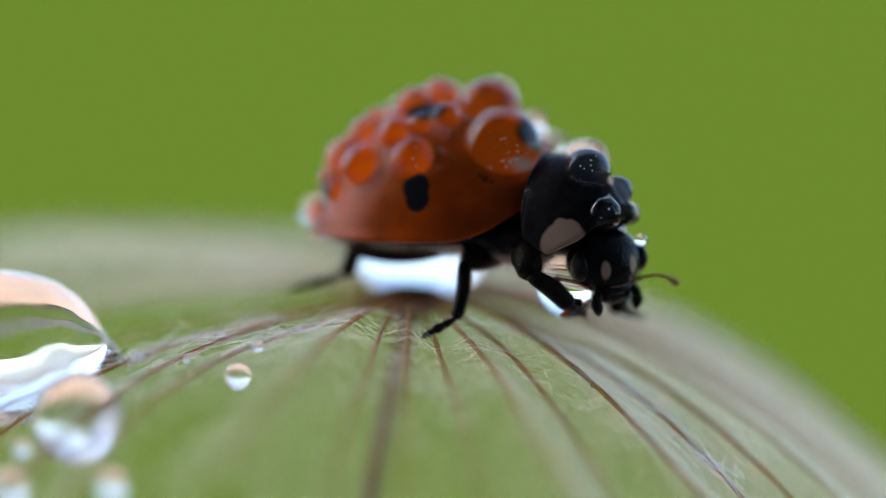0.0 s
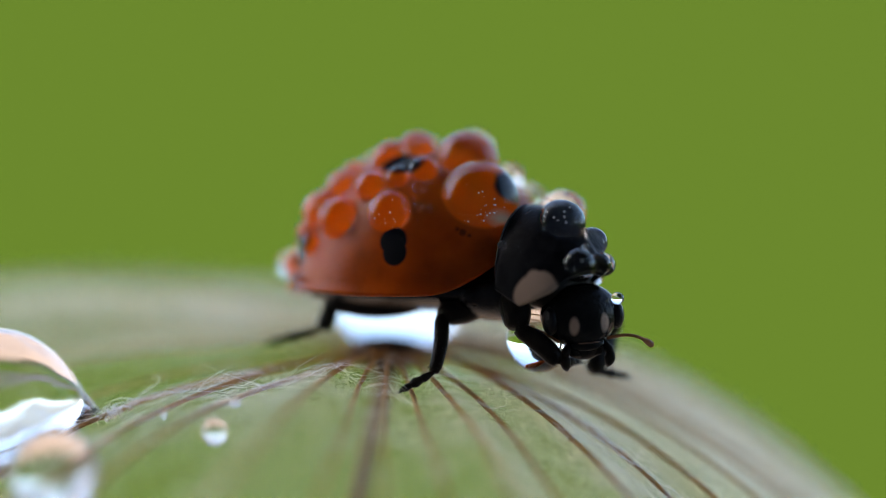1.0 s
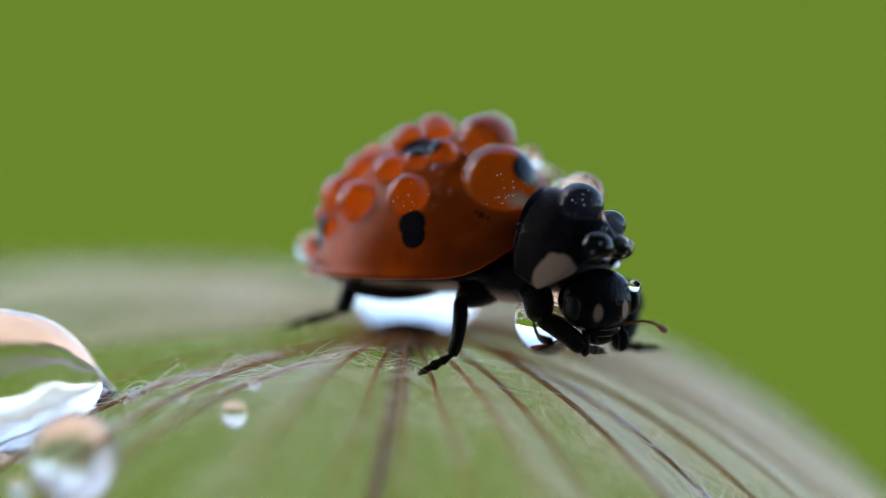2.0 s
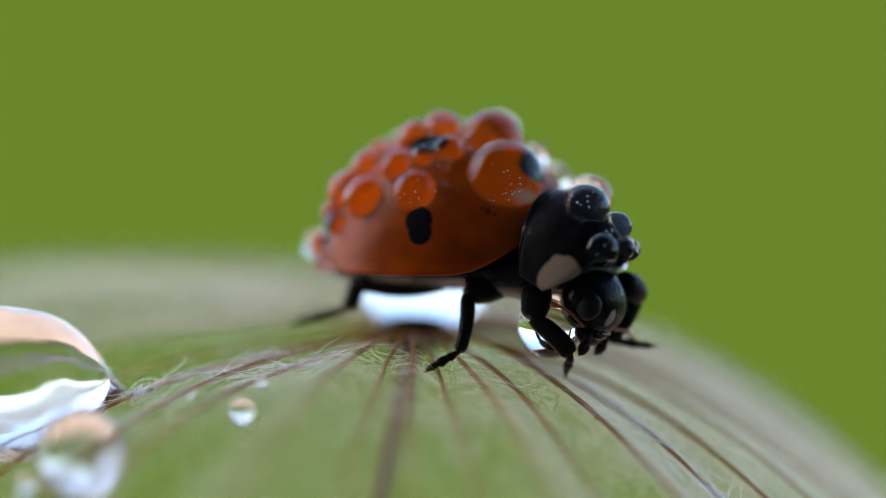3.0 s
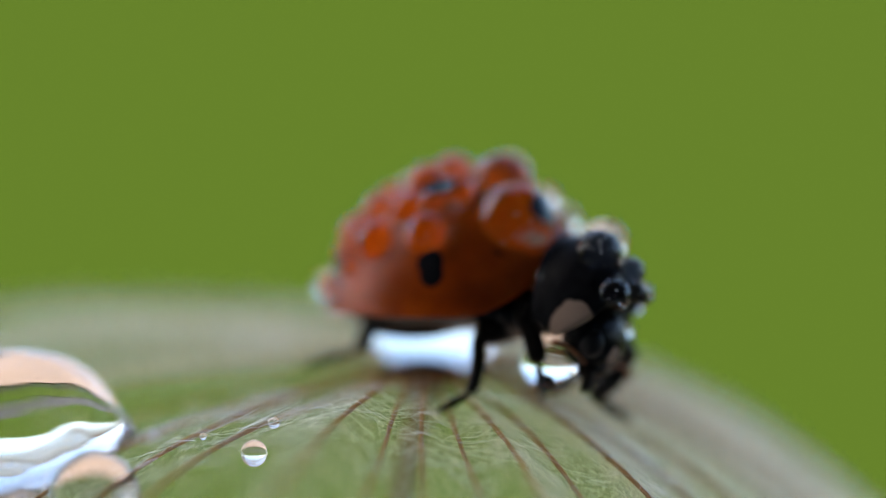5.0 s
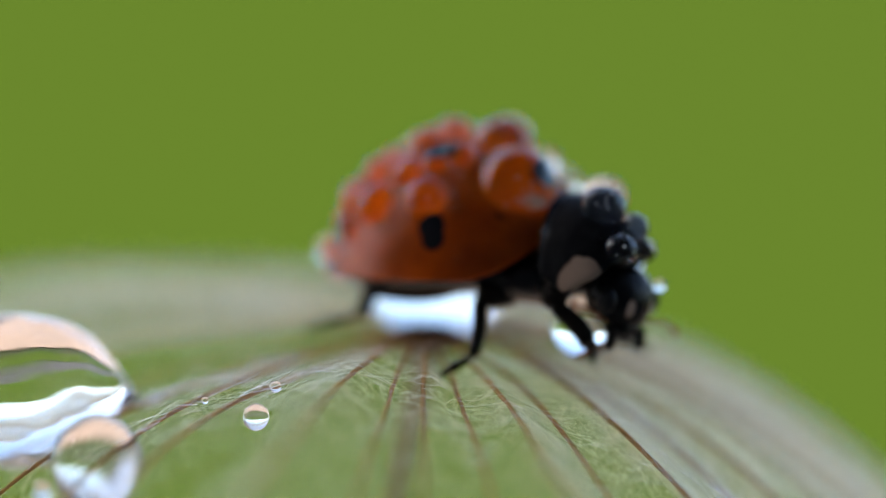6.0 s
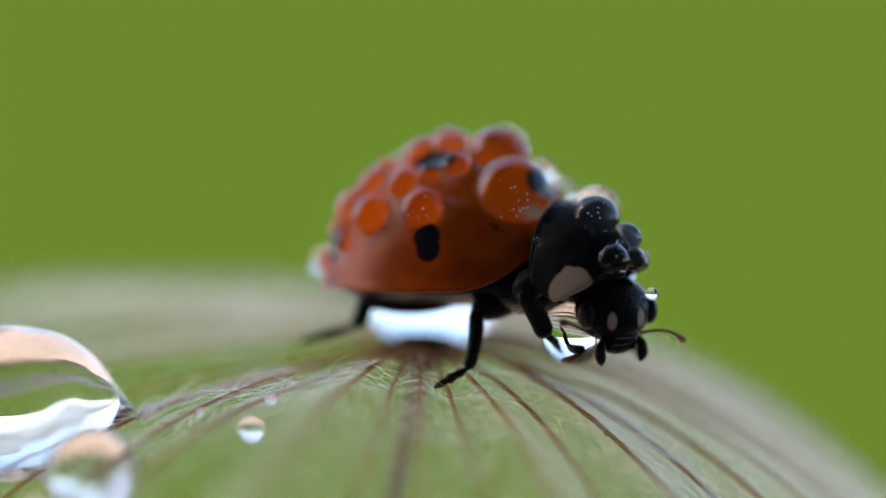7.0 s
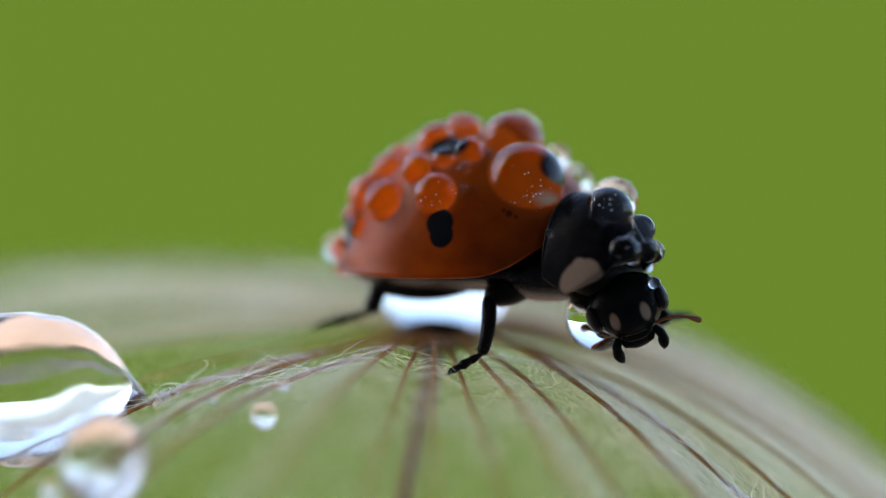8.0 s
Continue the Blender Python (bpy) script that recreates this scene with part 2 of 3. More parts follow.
# ---- the seed head: an umbrella of plumed rays on a stalk ----
HUB = Vector((0.0, 3.5, 0.0))


# slope at the hub, droop and flare of the umbrella by bearing (degrees)
LIE = [(-180, 0.06, 0.018, 0.0), (-163, -0.06, 0.010, -0.001), (-147.3, -0.170, -0.0127, -0.00259), (-134.9, -0.108, 0.0036, -0.0014), (-124.5, -0.238, -0.0227, -0.0024),
       (-104.0, -0.056, 0.0133, 0.00008), (-97.0, -0.066, 0.0267, 0.00039), (-90.4, -0.053, 0.0270, 0.0), (-83.1, -0.147, 0.0224, 0.00035), (-74.1, -0.092, 0.0320, 0.00127),
       (-64.7, -0.109, 0.0321, -0.00026), (-51.8, -0.001, 0.0621, 0.00164), (-34.5, -0.102, 0.0458, -0.00066), (-23.6, -0.12, 0.0272, -0.00213), (-17.0, 0.04, 0.0616, 0.0006),
       (0, 0.07, 0.052, 0.0), (30, 0.22, 0.049, 0.0), (90, 0.27, 0.022, 0.0), (135, 0.30, 0.017, 0.0), (180, 0.06, 0.018, 0.0)]


def canopy(phi, r):
    """A place on the umbrella, phi in radians from the right, away from the viewer positive."""
    d = (math.degrees(phi) + 180) % 360 - 180
    slope, droop, flare = LIE[0][1:]
    for (a, s0, k0, c0), (b, s1, k1, c1) in zip(LIE, LIE[1:]):
        if a <= d <= b:
            f = (d - a) / (b - a)
            slope, droop, flare = s0 + (s1 - s0) * f, k0 + (k1 - k0) * f, c0 + (c1 - c0) * f
    return HUB + Vector((r * math.cos(phi), r * math.sin(phi), slope * r - droop * r * r + flare * r ** 3))


# bearing of each ray (degrees) and its sideways bend over ten millimetres
RAYS = [(-3, 0.01), (-9, 0.0), (-17.0, -0.0), (-23.6, -0.019), (-34.5, -0.006), (-51.8, 0.007), (-64.7, -0.005), (-74.1, -0.020), (-83.1, 0.008), (-90.4, -0.006), (-97.0, -0.005),
        (-104.0, -0.007), (-124.5, 0.036), (-134.9, 0.051), (-147.3, 0.027), (-163, 0.0), (177, 0.0), (165, 0.01), (152, 0.0), (138, -0.01), (122, 0.0), (105, 0.01), (88, 0.0),
        (71, 0.0), (55, -0.01), (41, 0.0), (28, 0.01), (17, 0.0), (7, 0.0)]
BEND = dict(RAYS)


def along(deg, r, side=0.0):
    """A place beside a ray: r from the hub, side radians off it."""
    near = min(BEND, key=lambda b: abs((b - deg + 180) % 360 - 180))
    return canopy(radians(deg) + BEND[near] * r / 10 + side, r)


def strand(verts, faces, line, rng, half_width, lie=0.0):
    """Adds one tapering hair along a line of places."""
    turn, n = lie + rng.uniform(-0.9, 0.9), len(line)
    for k, p in enumerate(line):
        d = (line[min(k + 1, n - 1)] - line[max(k - 1, 0)]).normalized()
        w = d.cross(Vector((0, math.sin(turn), math.cos(turn)))).normalized() * half_width * (1 - 0.6 * k / (n - 1))
        verts += [p - w, p + w]
        if k:
            o = len(verts) - 4
            faces.append((o, o + 1, o + 3, o + 2))


def build_seed():
    seed = tagged(new("seed_head"), "brown feathery seed umbrella beaded with dew", "seed head")
    seed.matrix_basis = Matrix.Identity(4)
    rng = random.Random(3)
    for deg, bend in RAYS:
        length, ph2 = rng.uniform(12.5, 15.0), rng.uniform(0, 6)
        pts, rad = [], []
        for k in range(33):
            r = 0.25 + (length - 0.25) * k / 32
            p = along(deg, r, 0.004 * math.sin(r * 1.1 + ph2) + 0.0015 * math.sin(r * 5.3 + 2 * ph2))
            pts.append(p + Vector((0, 0, -0.25 * math.exp(-r / 0.6))))
            rad.append((0.057 if -110 < deg < -60 else 0.065) * (1 - 0.55 * k / 32) * (0.45 if deg > 0 or deg < -155 else 0.65 if deg > -20 else 1) * (1 + 0.10 * math.sin(r * 7 + ph2)) + (0.01 if deg > 0 else 0.05) * math.exp(-r / 0.8))
        part("ray", mesh_of("ray", *tube(pts, rad, 8), RAY), seed)
    part("hub", mesh_of("hub", *ball(0.80, 0.80, 0.40, (HUB.x, HUB.y, HUB.z - 0.14), 24, 12), CORE), seed, "dark brown hub where the rays meet")
    pts = [(0, 3.5, -0.2), (-0.15, 3.55, -1.0), (-0.6, 3.7, -3.0), (-1.2, 4.0, -6), (-3, 5, -18), (-5, 6, -60), (-6, 7, -160), (-6, 7, -321)]
    part("stalk", mesh_of("stalk", *tube(pts, [0.24, 0.19, 0.17, 0.18, 0.30, 1.0, 1.5, 1.8], 10), STEM), seed, "slender brown stalk")
    # fine plumes on both sides of every ray
    verts, faces = [], []
    for deg, bend in RAYS:
        for sgn in (-1, 1):
            dense = 1300 * rng.choice((0.3, 1.0, 1.8)) if deg > -20 else 1900 if deg > -60 else 600 if deg > -80 else 320 if deg > -100 else 560
            for _ in range(int(dense)):
                r0 = (2.6 if deg < 0 else 0.6) + 11.4 * rng.random() ** 0.75
                n, ln = 5, rng.uniform(1.6, 4.8)
                lean, curl = rng.uniform(0.15, 1.6) * (1 if deg < 0 else 0.55), rng.gauss(0, 0.4)
                lift, wave = (rng.uniform(-0.75, 0.06) if deg < 30 else rng.uniform(-0.4, 0.35)), rng.uniform(0, 6)
                r, s, a = r0, 0.0, lean
                line = []
                for k in range(n):
                    p = along(deg, r, sgn * s / max(r, 1.0))
                    f = k / (n - 1)
                    line.append(p + Vector((0, 0, lift * f * f + 0.06 * f * math.sin(wave + 5 * f) - 0.03)))
                    r += math.cos(a) * ln / n
                    s += math.sin(a) * ln / n
                    a += curl * 0.6
                strand(verts, faces, line, rng, 0.0013 if deg > 0 else 0.0011)
    part("plume", mesh_of("plume", verts, faces, FIBRE, False), seed, "mesh of fine whitish plume hairs")["kind"] = "stuff"
    # wet hairs that cling along some rays in wisps
    for deg, r0, r1, count, spread in ((-147.3, 3.6, 6.4, 3, 0.05), (-134.9, 3.6, 8.0, 4, 0.04), (-124.5, 2.6, 6.1, 6, 0.04), (-34.5, 4.0, 8.4, 4, 0.05), (-51.8, 5.2, 7.5, 6, 0.08),
                                       (-104, 2.4, 5.0, 6, 0.1)):
        verts, faces = [], []
        for _ in range(count):
            r, ln, n = rng.uniform(r0, r1), rng.uniform(0.5, 1.9), 8
            off, drift, bow = rng.gauss(0, 0.006), rng.gauss(0, spread), rng.gauss(0, spread)
            lift, w = abs(rng.gauss(0, 0.06)), rng.uniform(0, 6)
            line = []
            for k in range(n):
                f = k / (n - 1)
                side = (drift * f + bow * f * f) * ln / max(r + ln * f, 1)
                line.append(along(deg, r + ln * f * (1 - 0.3 * f * abs(bow) / spread), off + side) + Vector((0, 0, 0.03 + lift * math.sin(2.4 * f) + 0.03 * math.sin(w + 6 * f))))
            strand(verts, faces, line, rng, rng.uniform(0.005, 0.010), 1.0)
        part("wisp", mesh_of("wisp", verts, faces, WET, False), seed, "wet white hairs clinging along a ray")["kind"] = "stuff"
    # a bridge of wet hairs from the tip of the large drop to the next ray
    verts, faces = [], []
    a, b = canopy(radians(-146.4), 6.5), along(-134.9, 3.4)
    for _ in range(9):
        f0, f1 = sorted((rng.random() ** 1.3, rng.random()))
        w, amp, sag = rng.uniform(0, 6), rng.uniform(0.01, 0.05), rng.gauss(0, 0.06)
        line = [a.lerp(b, f0 + (f1 - f0) * k / 10) + Vector((0, 0, 0.03 + amp * math.sin(w + k) + sag * math.sin(0.31 * k))) for k in range(11)]
        strand(verts, faces, line, rng, rng.uniform(0.005, 0.010), 1.0)
    part("wisp", mesh_of("wisp", verts, faces, WET, False), seed, "wet white hairs stretched between two rays")["kind"] = "stuff"
    # short curling threads that stand off the wet rays
    for deg, r0, r1, count, wide, long, open_ in ((-34.5, 5.6, 7.9, 10, 0.9, 0.08, 1.2), (-36.2, 5.0, 8.0, 10, 1.6, 0.11, 1.3), (-34.9, 6.9, 8.1, 26, 1.2, 0.10, 1.5), (-34.9, 4.4, 6.0, 12, 0.6, 0.09, 1.2), (-46, 5.2, 7.4, 12, 2.0, 0.12, 1.2), (-147.3, 5.0, 6.4, 3, 0.3, 0.12, 0.5), (-147.3, 6.6, 9.6, 18, 0.3, 0.10, 0.9),
                                                  (-124.5, 2.4, 5.6, 8, 0.4, 0.10, 0.6), (-123, 3.4, 6.6, 16, 2.0, 0.16, 1.3), (-134.9, 3.5, 8.5, 10, 0.4, 0.11, 0.9), (-131, 5.0, 7.5, 14, 1.6, 0.16, 1.1), (-51.8, 4.8, 7.5, 16, 0.3, 0.07, 0.9)):
        verts, faces, thick = [], [], 0.016 if deg == -34.9 else 0.010
        for _ in range(count):
            r, at = rng.uniform(r0, r1), deg + rng.gauss(0, wide)
            heading, bend, lift, rise = rng.choice((-1, 1)) * rng.uniform(0.1, 1.0) * open_ + rng.choice((0, math.pi)), rng.gauss(0, 0.24), rng.uniform(0.02, 0.09), rng.gauss(0.012, 0.02)
            line, side = [], 0.0
            for k in range(9):
                line.append(along(at, r, side) + Vector((0, 0, lift)))
                r += long * math.cos(heading)
                side += long * math.sin(heading) / r
                heading += bend + rng.gauss(0, 0.15)
                lift = max(lift + rise, 0.02)
            strand(verts, faces, line, rng, rng.uniform(0.003, thick), 1.0)
        part("wisp", mesh_of("wisp", verts, faces, WET, False), seed, "loose curling white threads")["kind"] = "stuff"
    # single fine threads that wander from ray to ray
    verts, faces = [], []
    for _ in range(420):
        at, r = rng.uniform(-150, -25), rng.uniform(3.2, 9.0)
        heading, lift, side, line = rng.uniform(0, 6.3), rng.uniform(0, 0.15), 0.0, []
        turn, step = rng.gauss(0, 0.12), rng.uniform(0.06, 0.16)
        for k in range(14):
            line.append(canopy(radians(at) + side, r) + Vector((0, 0, lift)))
            r += step * math.cos(heading)
            side += step * math.sin(heading) / r
            heading += turn + rng.gauss(0, 0.22)
            lift = max(lift + rng.gauss(0, 0.02), 0.0)
        strand(verts, faces, line, rng, rng.uniform(0.003, 0.007), 1.0)
    part("loose_hairs", mesh_of("loose_hairs", verts, faces, WET, False), seed, "single fine white hairs between the rays")["kind"] = "stuff"
    # matted clumps of wet hair
    for deg, r, size, count in ((-146.4, 6.45, 0.09, 95), (-147, 6.8, 0.06, 10), (-34.5, 4.1, 0.10, 60), (-124.5, 4.6, 0.06, 30), (-147.3, 7.7, 0.08, 24), (-147.3, 8.8, 0.10, 30)):
        verts, faces = [], []
        c = along(deg, r) + Vector((0, 0, 0.01))
        along_ray = (along(deg, r + 0.1) - along(deg, r - 0.1)).normalized()
        for _ in range(count):
            p = c + along_ray * rng.gauss(0, size * 1.3) + Vector([rng.gauss(0, size * 0.3) for _ in range(3)])
            d = (along_ray * rng.choice((-1.4, 1.4)) + Vector([rng.gauss(0, 0.6) for _ in range(3)])).normalized()
            turn = Vector([rng.gauss(0, 1) for _ in range(3)]).normalized()
            line = []
            for k in range(7):
                line.append(p.copy())
                d = (d + 0.35 * d.cross(turn)).normalized()
                p += d * size * 0.35
            strand(verts, faces, line, rng, rng.uniform(0.005, 0.013), 1.0)
        part("clump", mesh_of("clump", verts, faces, WET, False), seed, "matted tuft of wet white hairs")["kind"] = "stuff"
    return seed


seed_head = build_seed()

# ---- ladybird ----
BEETLE = pm(0.77, 2.15, 1.04, 0, 0, -40)
EA, EB, EH = 2.8, 2.5, 2.95


def rim(x):
    """The rim of the wing cases: level along the flank, a little higher behind, rising fast to the shoulders."""
    return 0.12 + 0.08 * min(max((0.4 - x) / 1.2, 0), 1) + 0.95 * max((x - 1.5) / 1.3, 0) ** 2.6


def shell(x, y):
    """Height of the wing cases over the beetle's base plane."""
    q = (abs(x) / EA) ** 2.1 + (abs(y) / EB) ** 2.1
    return rim(x) + (EH - rim(x)) * max(1 - q, 0) ** 0.6


def build_elytron(parent, side):
    verts, faces = [], []
    nr, na = 22, 28
    for i in range(nr + 1):
        ro = math.sin(0.5 * math.pi * i / nr)
        for k in range(na + 1):
            a = math.pi * k / na
            c, s = math.cos(a), math.sin(a)
            scale = ro / (abs(c) ** 2.1 + abs(s) ** 2.1) ** (1 / 2.1)
            x, y = EA * c * scale, EB * s * scale
            z = shell(x * 0.9999, y * 0.9999)
            if i == nr:
                z = rim(x)
            y = max(y, 0.012)
            verts.append((x, side * y, z - 0.05 * math.exp(-(y / 0.05) ** 2)))
    for i, (grow, dz) in enumerate(((1.012, -0.08), (1.014, -0.13), (0.995, -0.17), (0.95, -0.10))):
        for k in range(na + 1):
            x, y, z = verts[nr * (na + 1) + k]
            verts.append((x * grow, y * grow, z + dz))
    for i in range(nr + 4):
        for k in range(na):
            a = i * (na + 1) + k
            faces.append((a, a + 1, a + na + 2, a + na + 1))
    return part("elytron", mesh_of("elytron", *merge(verts, faces), ORANGE), parent, "glossy orange wing case with black spots")


def build_abdomen(parent):
    part("abdomen", mesh_of("abdomen", *ball(2.55, 2.2, 0.42, (0, 0, 0.05), 32, 16), BLACK), parent, "black underside of the body")
    part("thorax", mesh_of("thorax", *ball(1.1, 1.3, 0.55, (2.0, 0, 0.0), 24, 14), BLACK), parent, "black thorax underside")


def build_pronotum(parent):
    ns, nt = 32, 14
    verts, faces = [], []
    for layer in (0, 1):
        for j in range(nt + 1):
            t = j / nt
            for i in range(ns + 1):
                s = -1 + 2 * i / ns
                e = abs(s)
                back = 0.95 * e ** 2.2 + 0.17 * e ** 9
                front = 2.05 + 0.15 * e ** 3 - (1.1 * max(e - 0.72, 0) if s < 0 else 1.3 * max(e - 0.45, 0)) - 0.18 * e ** 9
                x = back + (front - back) * t
                y = 1.66 * s * (1 - 0.18 * t * e) * (1 - 0.10 * (1 - t) * e)
                z = -1.10 * e ** 2.3 + 0.46 * math.sin(math.pi * min(t * 0.85 + 0.1, 1)) * (1 - e ** 4)
                if s > 0:
                    y, z = y * 0.76, z * 0.78
                if layer:
                    y, z = y * 0.94, z * 0.9 - 0.16
                    x = 0.95 + (x - 0.95) * 0.94
                verts.append((x, y, z))
    w, n = ns + 1, (ns + 1) * (nt + 1)
    for j in range(nt):
        for i in range(ns):
            a = j * w + i
            faces.append((a, a + 1, a + w + 1, a + w))
            faces.append((n + a, n + a + w, n + a + w + 1, n + a + 1))
    ring = list(range(w)) + [j * w + ns for j in range(1, nt + 1)] + [nt * w + i for i in range(ns - 1, -1, -1)] + [j * w for j in range(nt - 1, 0, -1)]
    for i in range(len(ring)):
        a, b = ring[i], ring[(i + 1) % len(ring)]
        faces.append((a, b, b + n, a + n))
    ob = part("pronotum", mesh_of("pronotum", verts, faces, PRONOTUM), parent, "black shield with cream corner patches")
    # the raised, polished margin along the near back edge
    line = [Vector(verts[i]) + Vector((-0.01, 0, 0.0)) for i in range(1, 15)]
    part("margin", mesh_of("margin", *tube(line, [0.012 + 0.020 * math.sin(math.pi * (k + 0.5) / 14) for k in range(14)], 8), BLACK), ob, "thin polished black margin")
    part("prosternum", mesh_of("prosternum", *ball(0.8, 1.1, 0.55, (1.05, 0, -0.9), 24, 14), LEGBLACK), ob)
    return ob


def build_head(parent):
    def cheeks(p):
        return Vector((p.x * (1 - 0.12 * p.z), p.y * (1 - 0.16 * max(-p.z, 0) - 0.05 * p.x), p.z))
    head = part("head", mesh_of("head", *ball(0.64, 0.79, 0.65, seg=32, rings=20, warp=cheeks), FACE), parent, "black head with two pale spots")
    for s in (-1, 1):
        part("eye", mesh_of("eye", *ball(0.25, 0.15, 0.28, (0.18, s * 0.68, 0.02), 18, 12), EYE), head, "domed black compound eye")
        # antenna: jointed stalk and club, the near one laid back along the cheek
        pts, rad = [], []
        for k in range(27):
            f = k / 26
            if s > 0:
                pts.append((0.42 + 0.25 * f + 0.1 * math.sin(3 * f), 0.42 + 0.86 * f, -0.36 + 0.20 * math.sin(2.9 * f) - 0.20 * f))
            else:
                pts.append((0.26 - 0.72 * f, -0.50 - 0.34 * math.sin(min(1.9 * f, 1.57)), -0.40 + 0.02 * f + 0.10 * math.sin(3.1 * f)))
            rad.append((0.037 if k % 2 else 0.028) + (0.034 * min((f - 0.74) / 0.12, 1) if f > 0.74 else 0) - (0.03 if k == 26 else 0))
        part("antenna", mesh_of("antenna", *tube(pts, rad, 8), BROWN), head, "short jointed brown antenna with a club")
        palp = joined(tube([(0.38, s * 0.36, -0.45), (0.46, s * 0.45, -0.56), (0.48, s * 0.47, -0.66)], [0.075, 0.095, 0.09], 8),
                      tube([(0.48, s * 0.47, -0.62), (0.5, s * 0.46, -0.73), (0.5, s * 0.44, -0.84), (0.49, s * 0.42, -0.93)], [0.09, 0.115, 0.09, 0.02], 10))
        part("palp", mesh_of("palp", *palp, LEGBLACK), head)
        part("mandible", mesh_of("mandible", *tube([(0.36, s * 0.30, -0.48), (0.46, s * 0.24, -0.60), (0.45, s * 0.06, -0.68)], [0.10, 0.08, 0.02], 8), LEGBLACK), head)
    part("labrum", mesh_of("labrum", *ball(0.16, 0.36, 0.13, (0.44, 0, -0.44), 18, 10), FACE), head)
    part("clypeus", mesh_of("clypeus", *ball(0.04, 0.24, 0.016, (0.57, 0, -0.35), 16, 8), LIP), head, "thin brown lip edge")
    part("mouthparts", mesh_of("mouthparts", *ball(0.28, 0.38, 0.24, (0.26, 0, -0.56), 18, 10), LEGBLACK), head)
    return head


def limb(length, r0, r1, mat, bulge=0.0, name="femur", hairs=0):
    """A tapered, slightly bent leg segment along +Z from the origin."""
    pts, rad = [], []
    for k in range(11):
        f = k / 10
        pts.append((0.05 * length * math.sin(math.pi * f), 0, length * f))
        rad.append((r0 + (r1 - r0) * f + bulge * math.sin(math.pi * f)) * (0.75 if k in (0, 10) else 1))
    pieces = [tube(pts, rad, 12)]
    rng = random.Random(int(length * 1000))
    for _ in range(hairs):
        f, a = rng.uniform(0.1, 0.95), rng.uniform(0, 6.28)
        r = r0 + (r1 - r0) * f + bulge * math.sin(math.pi * f)
        p = Vector((0.05 * length * math.sin(math.pi * f) + r * 0.9 * math.cos(a), r * 0.9 * math.sin(a), length * f))
        pieces.append(tube([p, p + Vector((0.05 * math.cos(a), 0.05 * math.sin(a), 0.05))], [0.006, 0.002], 3, False))
    return mesh_of(name, *joined(*pieces), mat)


def foot(length):
    """Three pads and two claws along +Z."""
    pads = []
    for k, (a, b, r) in enumerate(((0.0, 0.42, 0.088), (0.22, 0.68, 0.105), (0.45, 0.95, 0.075))):
        pads.append(tube([(0, 0, a * length), (0.01, 0, (a + 0.7 * (b - a)) * length), (0.0, 0, b * length)], [r * 0.45, r, r * 0.5], 9))
    for s in (-1, 1):
        pads.append(tube([(0, 0, 0.88 * length), (0.03, s * 0.05, 0.98 * length), (-0.01, s * 0.06, 1.08 * length)], [0.034, 0.024, 0.006], 6))
    return mesh_of("tarsus", *joined(*pads), LEGBLACK)


def bone(a, b):
    """The pose whose +Z points from a to b (mm)."""
    d = Vector(b) - Vector(a)
    return Matrix.Translation(Vector(a) / 1000) @ Vector((0, 0, -1)).rotation_difference(d).to_matrix().to_4x4() @ pose(0, 0, 0, 180, 0, 0)


def chain(joints, depth, signs):
    """Joints hip, knee, ankle, toe from their (x, z), with the ankle at a depth and the segments at their lengths."""
    def reach(p, q, y, length, sign):
        d = Vector((q[0] - p[0], 0, q[1] - p[1]))
        d = d if d.length < length else d.normalized() * length
        return Vector((p[0] + d.x, y + sign * math.sqrt(max(length ** 2 - d.length ** 2, 0)), p[1] + d.z))
    hip, knee, ankle, toe = joints
    c = Vector((ankle[0], depth, ankle[1]))
    k = reach(ankle, knee, depth, LEN[1], signs[1])
    h = reach((k.x, k.z), (k.x + hip[0] - knee[0], k.z + hip[1] - knee[1]), k.y, LEN[0], signs[0])
    return [h, k, c, reach(ankle, toe, depth, LEN[2], signs[2])]


def build_leg(parent, name, joints, sizes, label):
    """A still leg from joints in world millimetres: hip, knee, ankle, toe."""
    inv = BEETLE.inverted()
    ln = [(Vector(joints[k + 1]) - Vector(joints[k])).length for k in range(3)]
    hip = part(name, limb(ln[0], sizes[0], sizes[1], LEGBLACK, sizes[0] * 0.3, "femur", 30), parent, label, inv @ bone(joints[0], joints[1]))
    up = bone(joints[0], joints[1]).inverted()
    part("tibia", limb(ln[1], sizes[1] * 0.75, sizes[2], LEGBLACK, 0.01, "tibia", 60), hip, m=up @ bone(joints[1], joints[2]))
    part("tarsus", foot(ln[2]), hip, m=up @ bone(joints[2], joints[3]))
    return hip


LEN = (0.72, 1.05, 0.95)


def build_front_leg(parent, label):
    hip = part("front_leg", limb(LEN[0], 0.27, 0.22, LEGBLACK, 0.06, "femur", 30), parent, label)
    shin = part("tibia", limb(LEN[1], 0.145, 0.18, LEGBLACK, 0.035, "tibia", 60), hip)
    toe = part("tarsus", foot(LEN[2]), hip)
    return hip, shin, toe


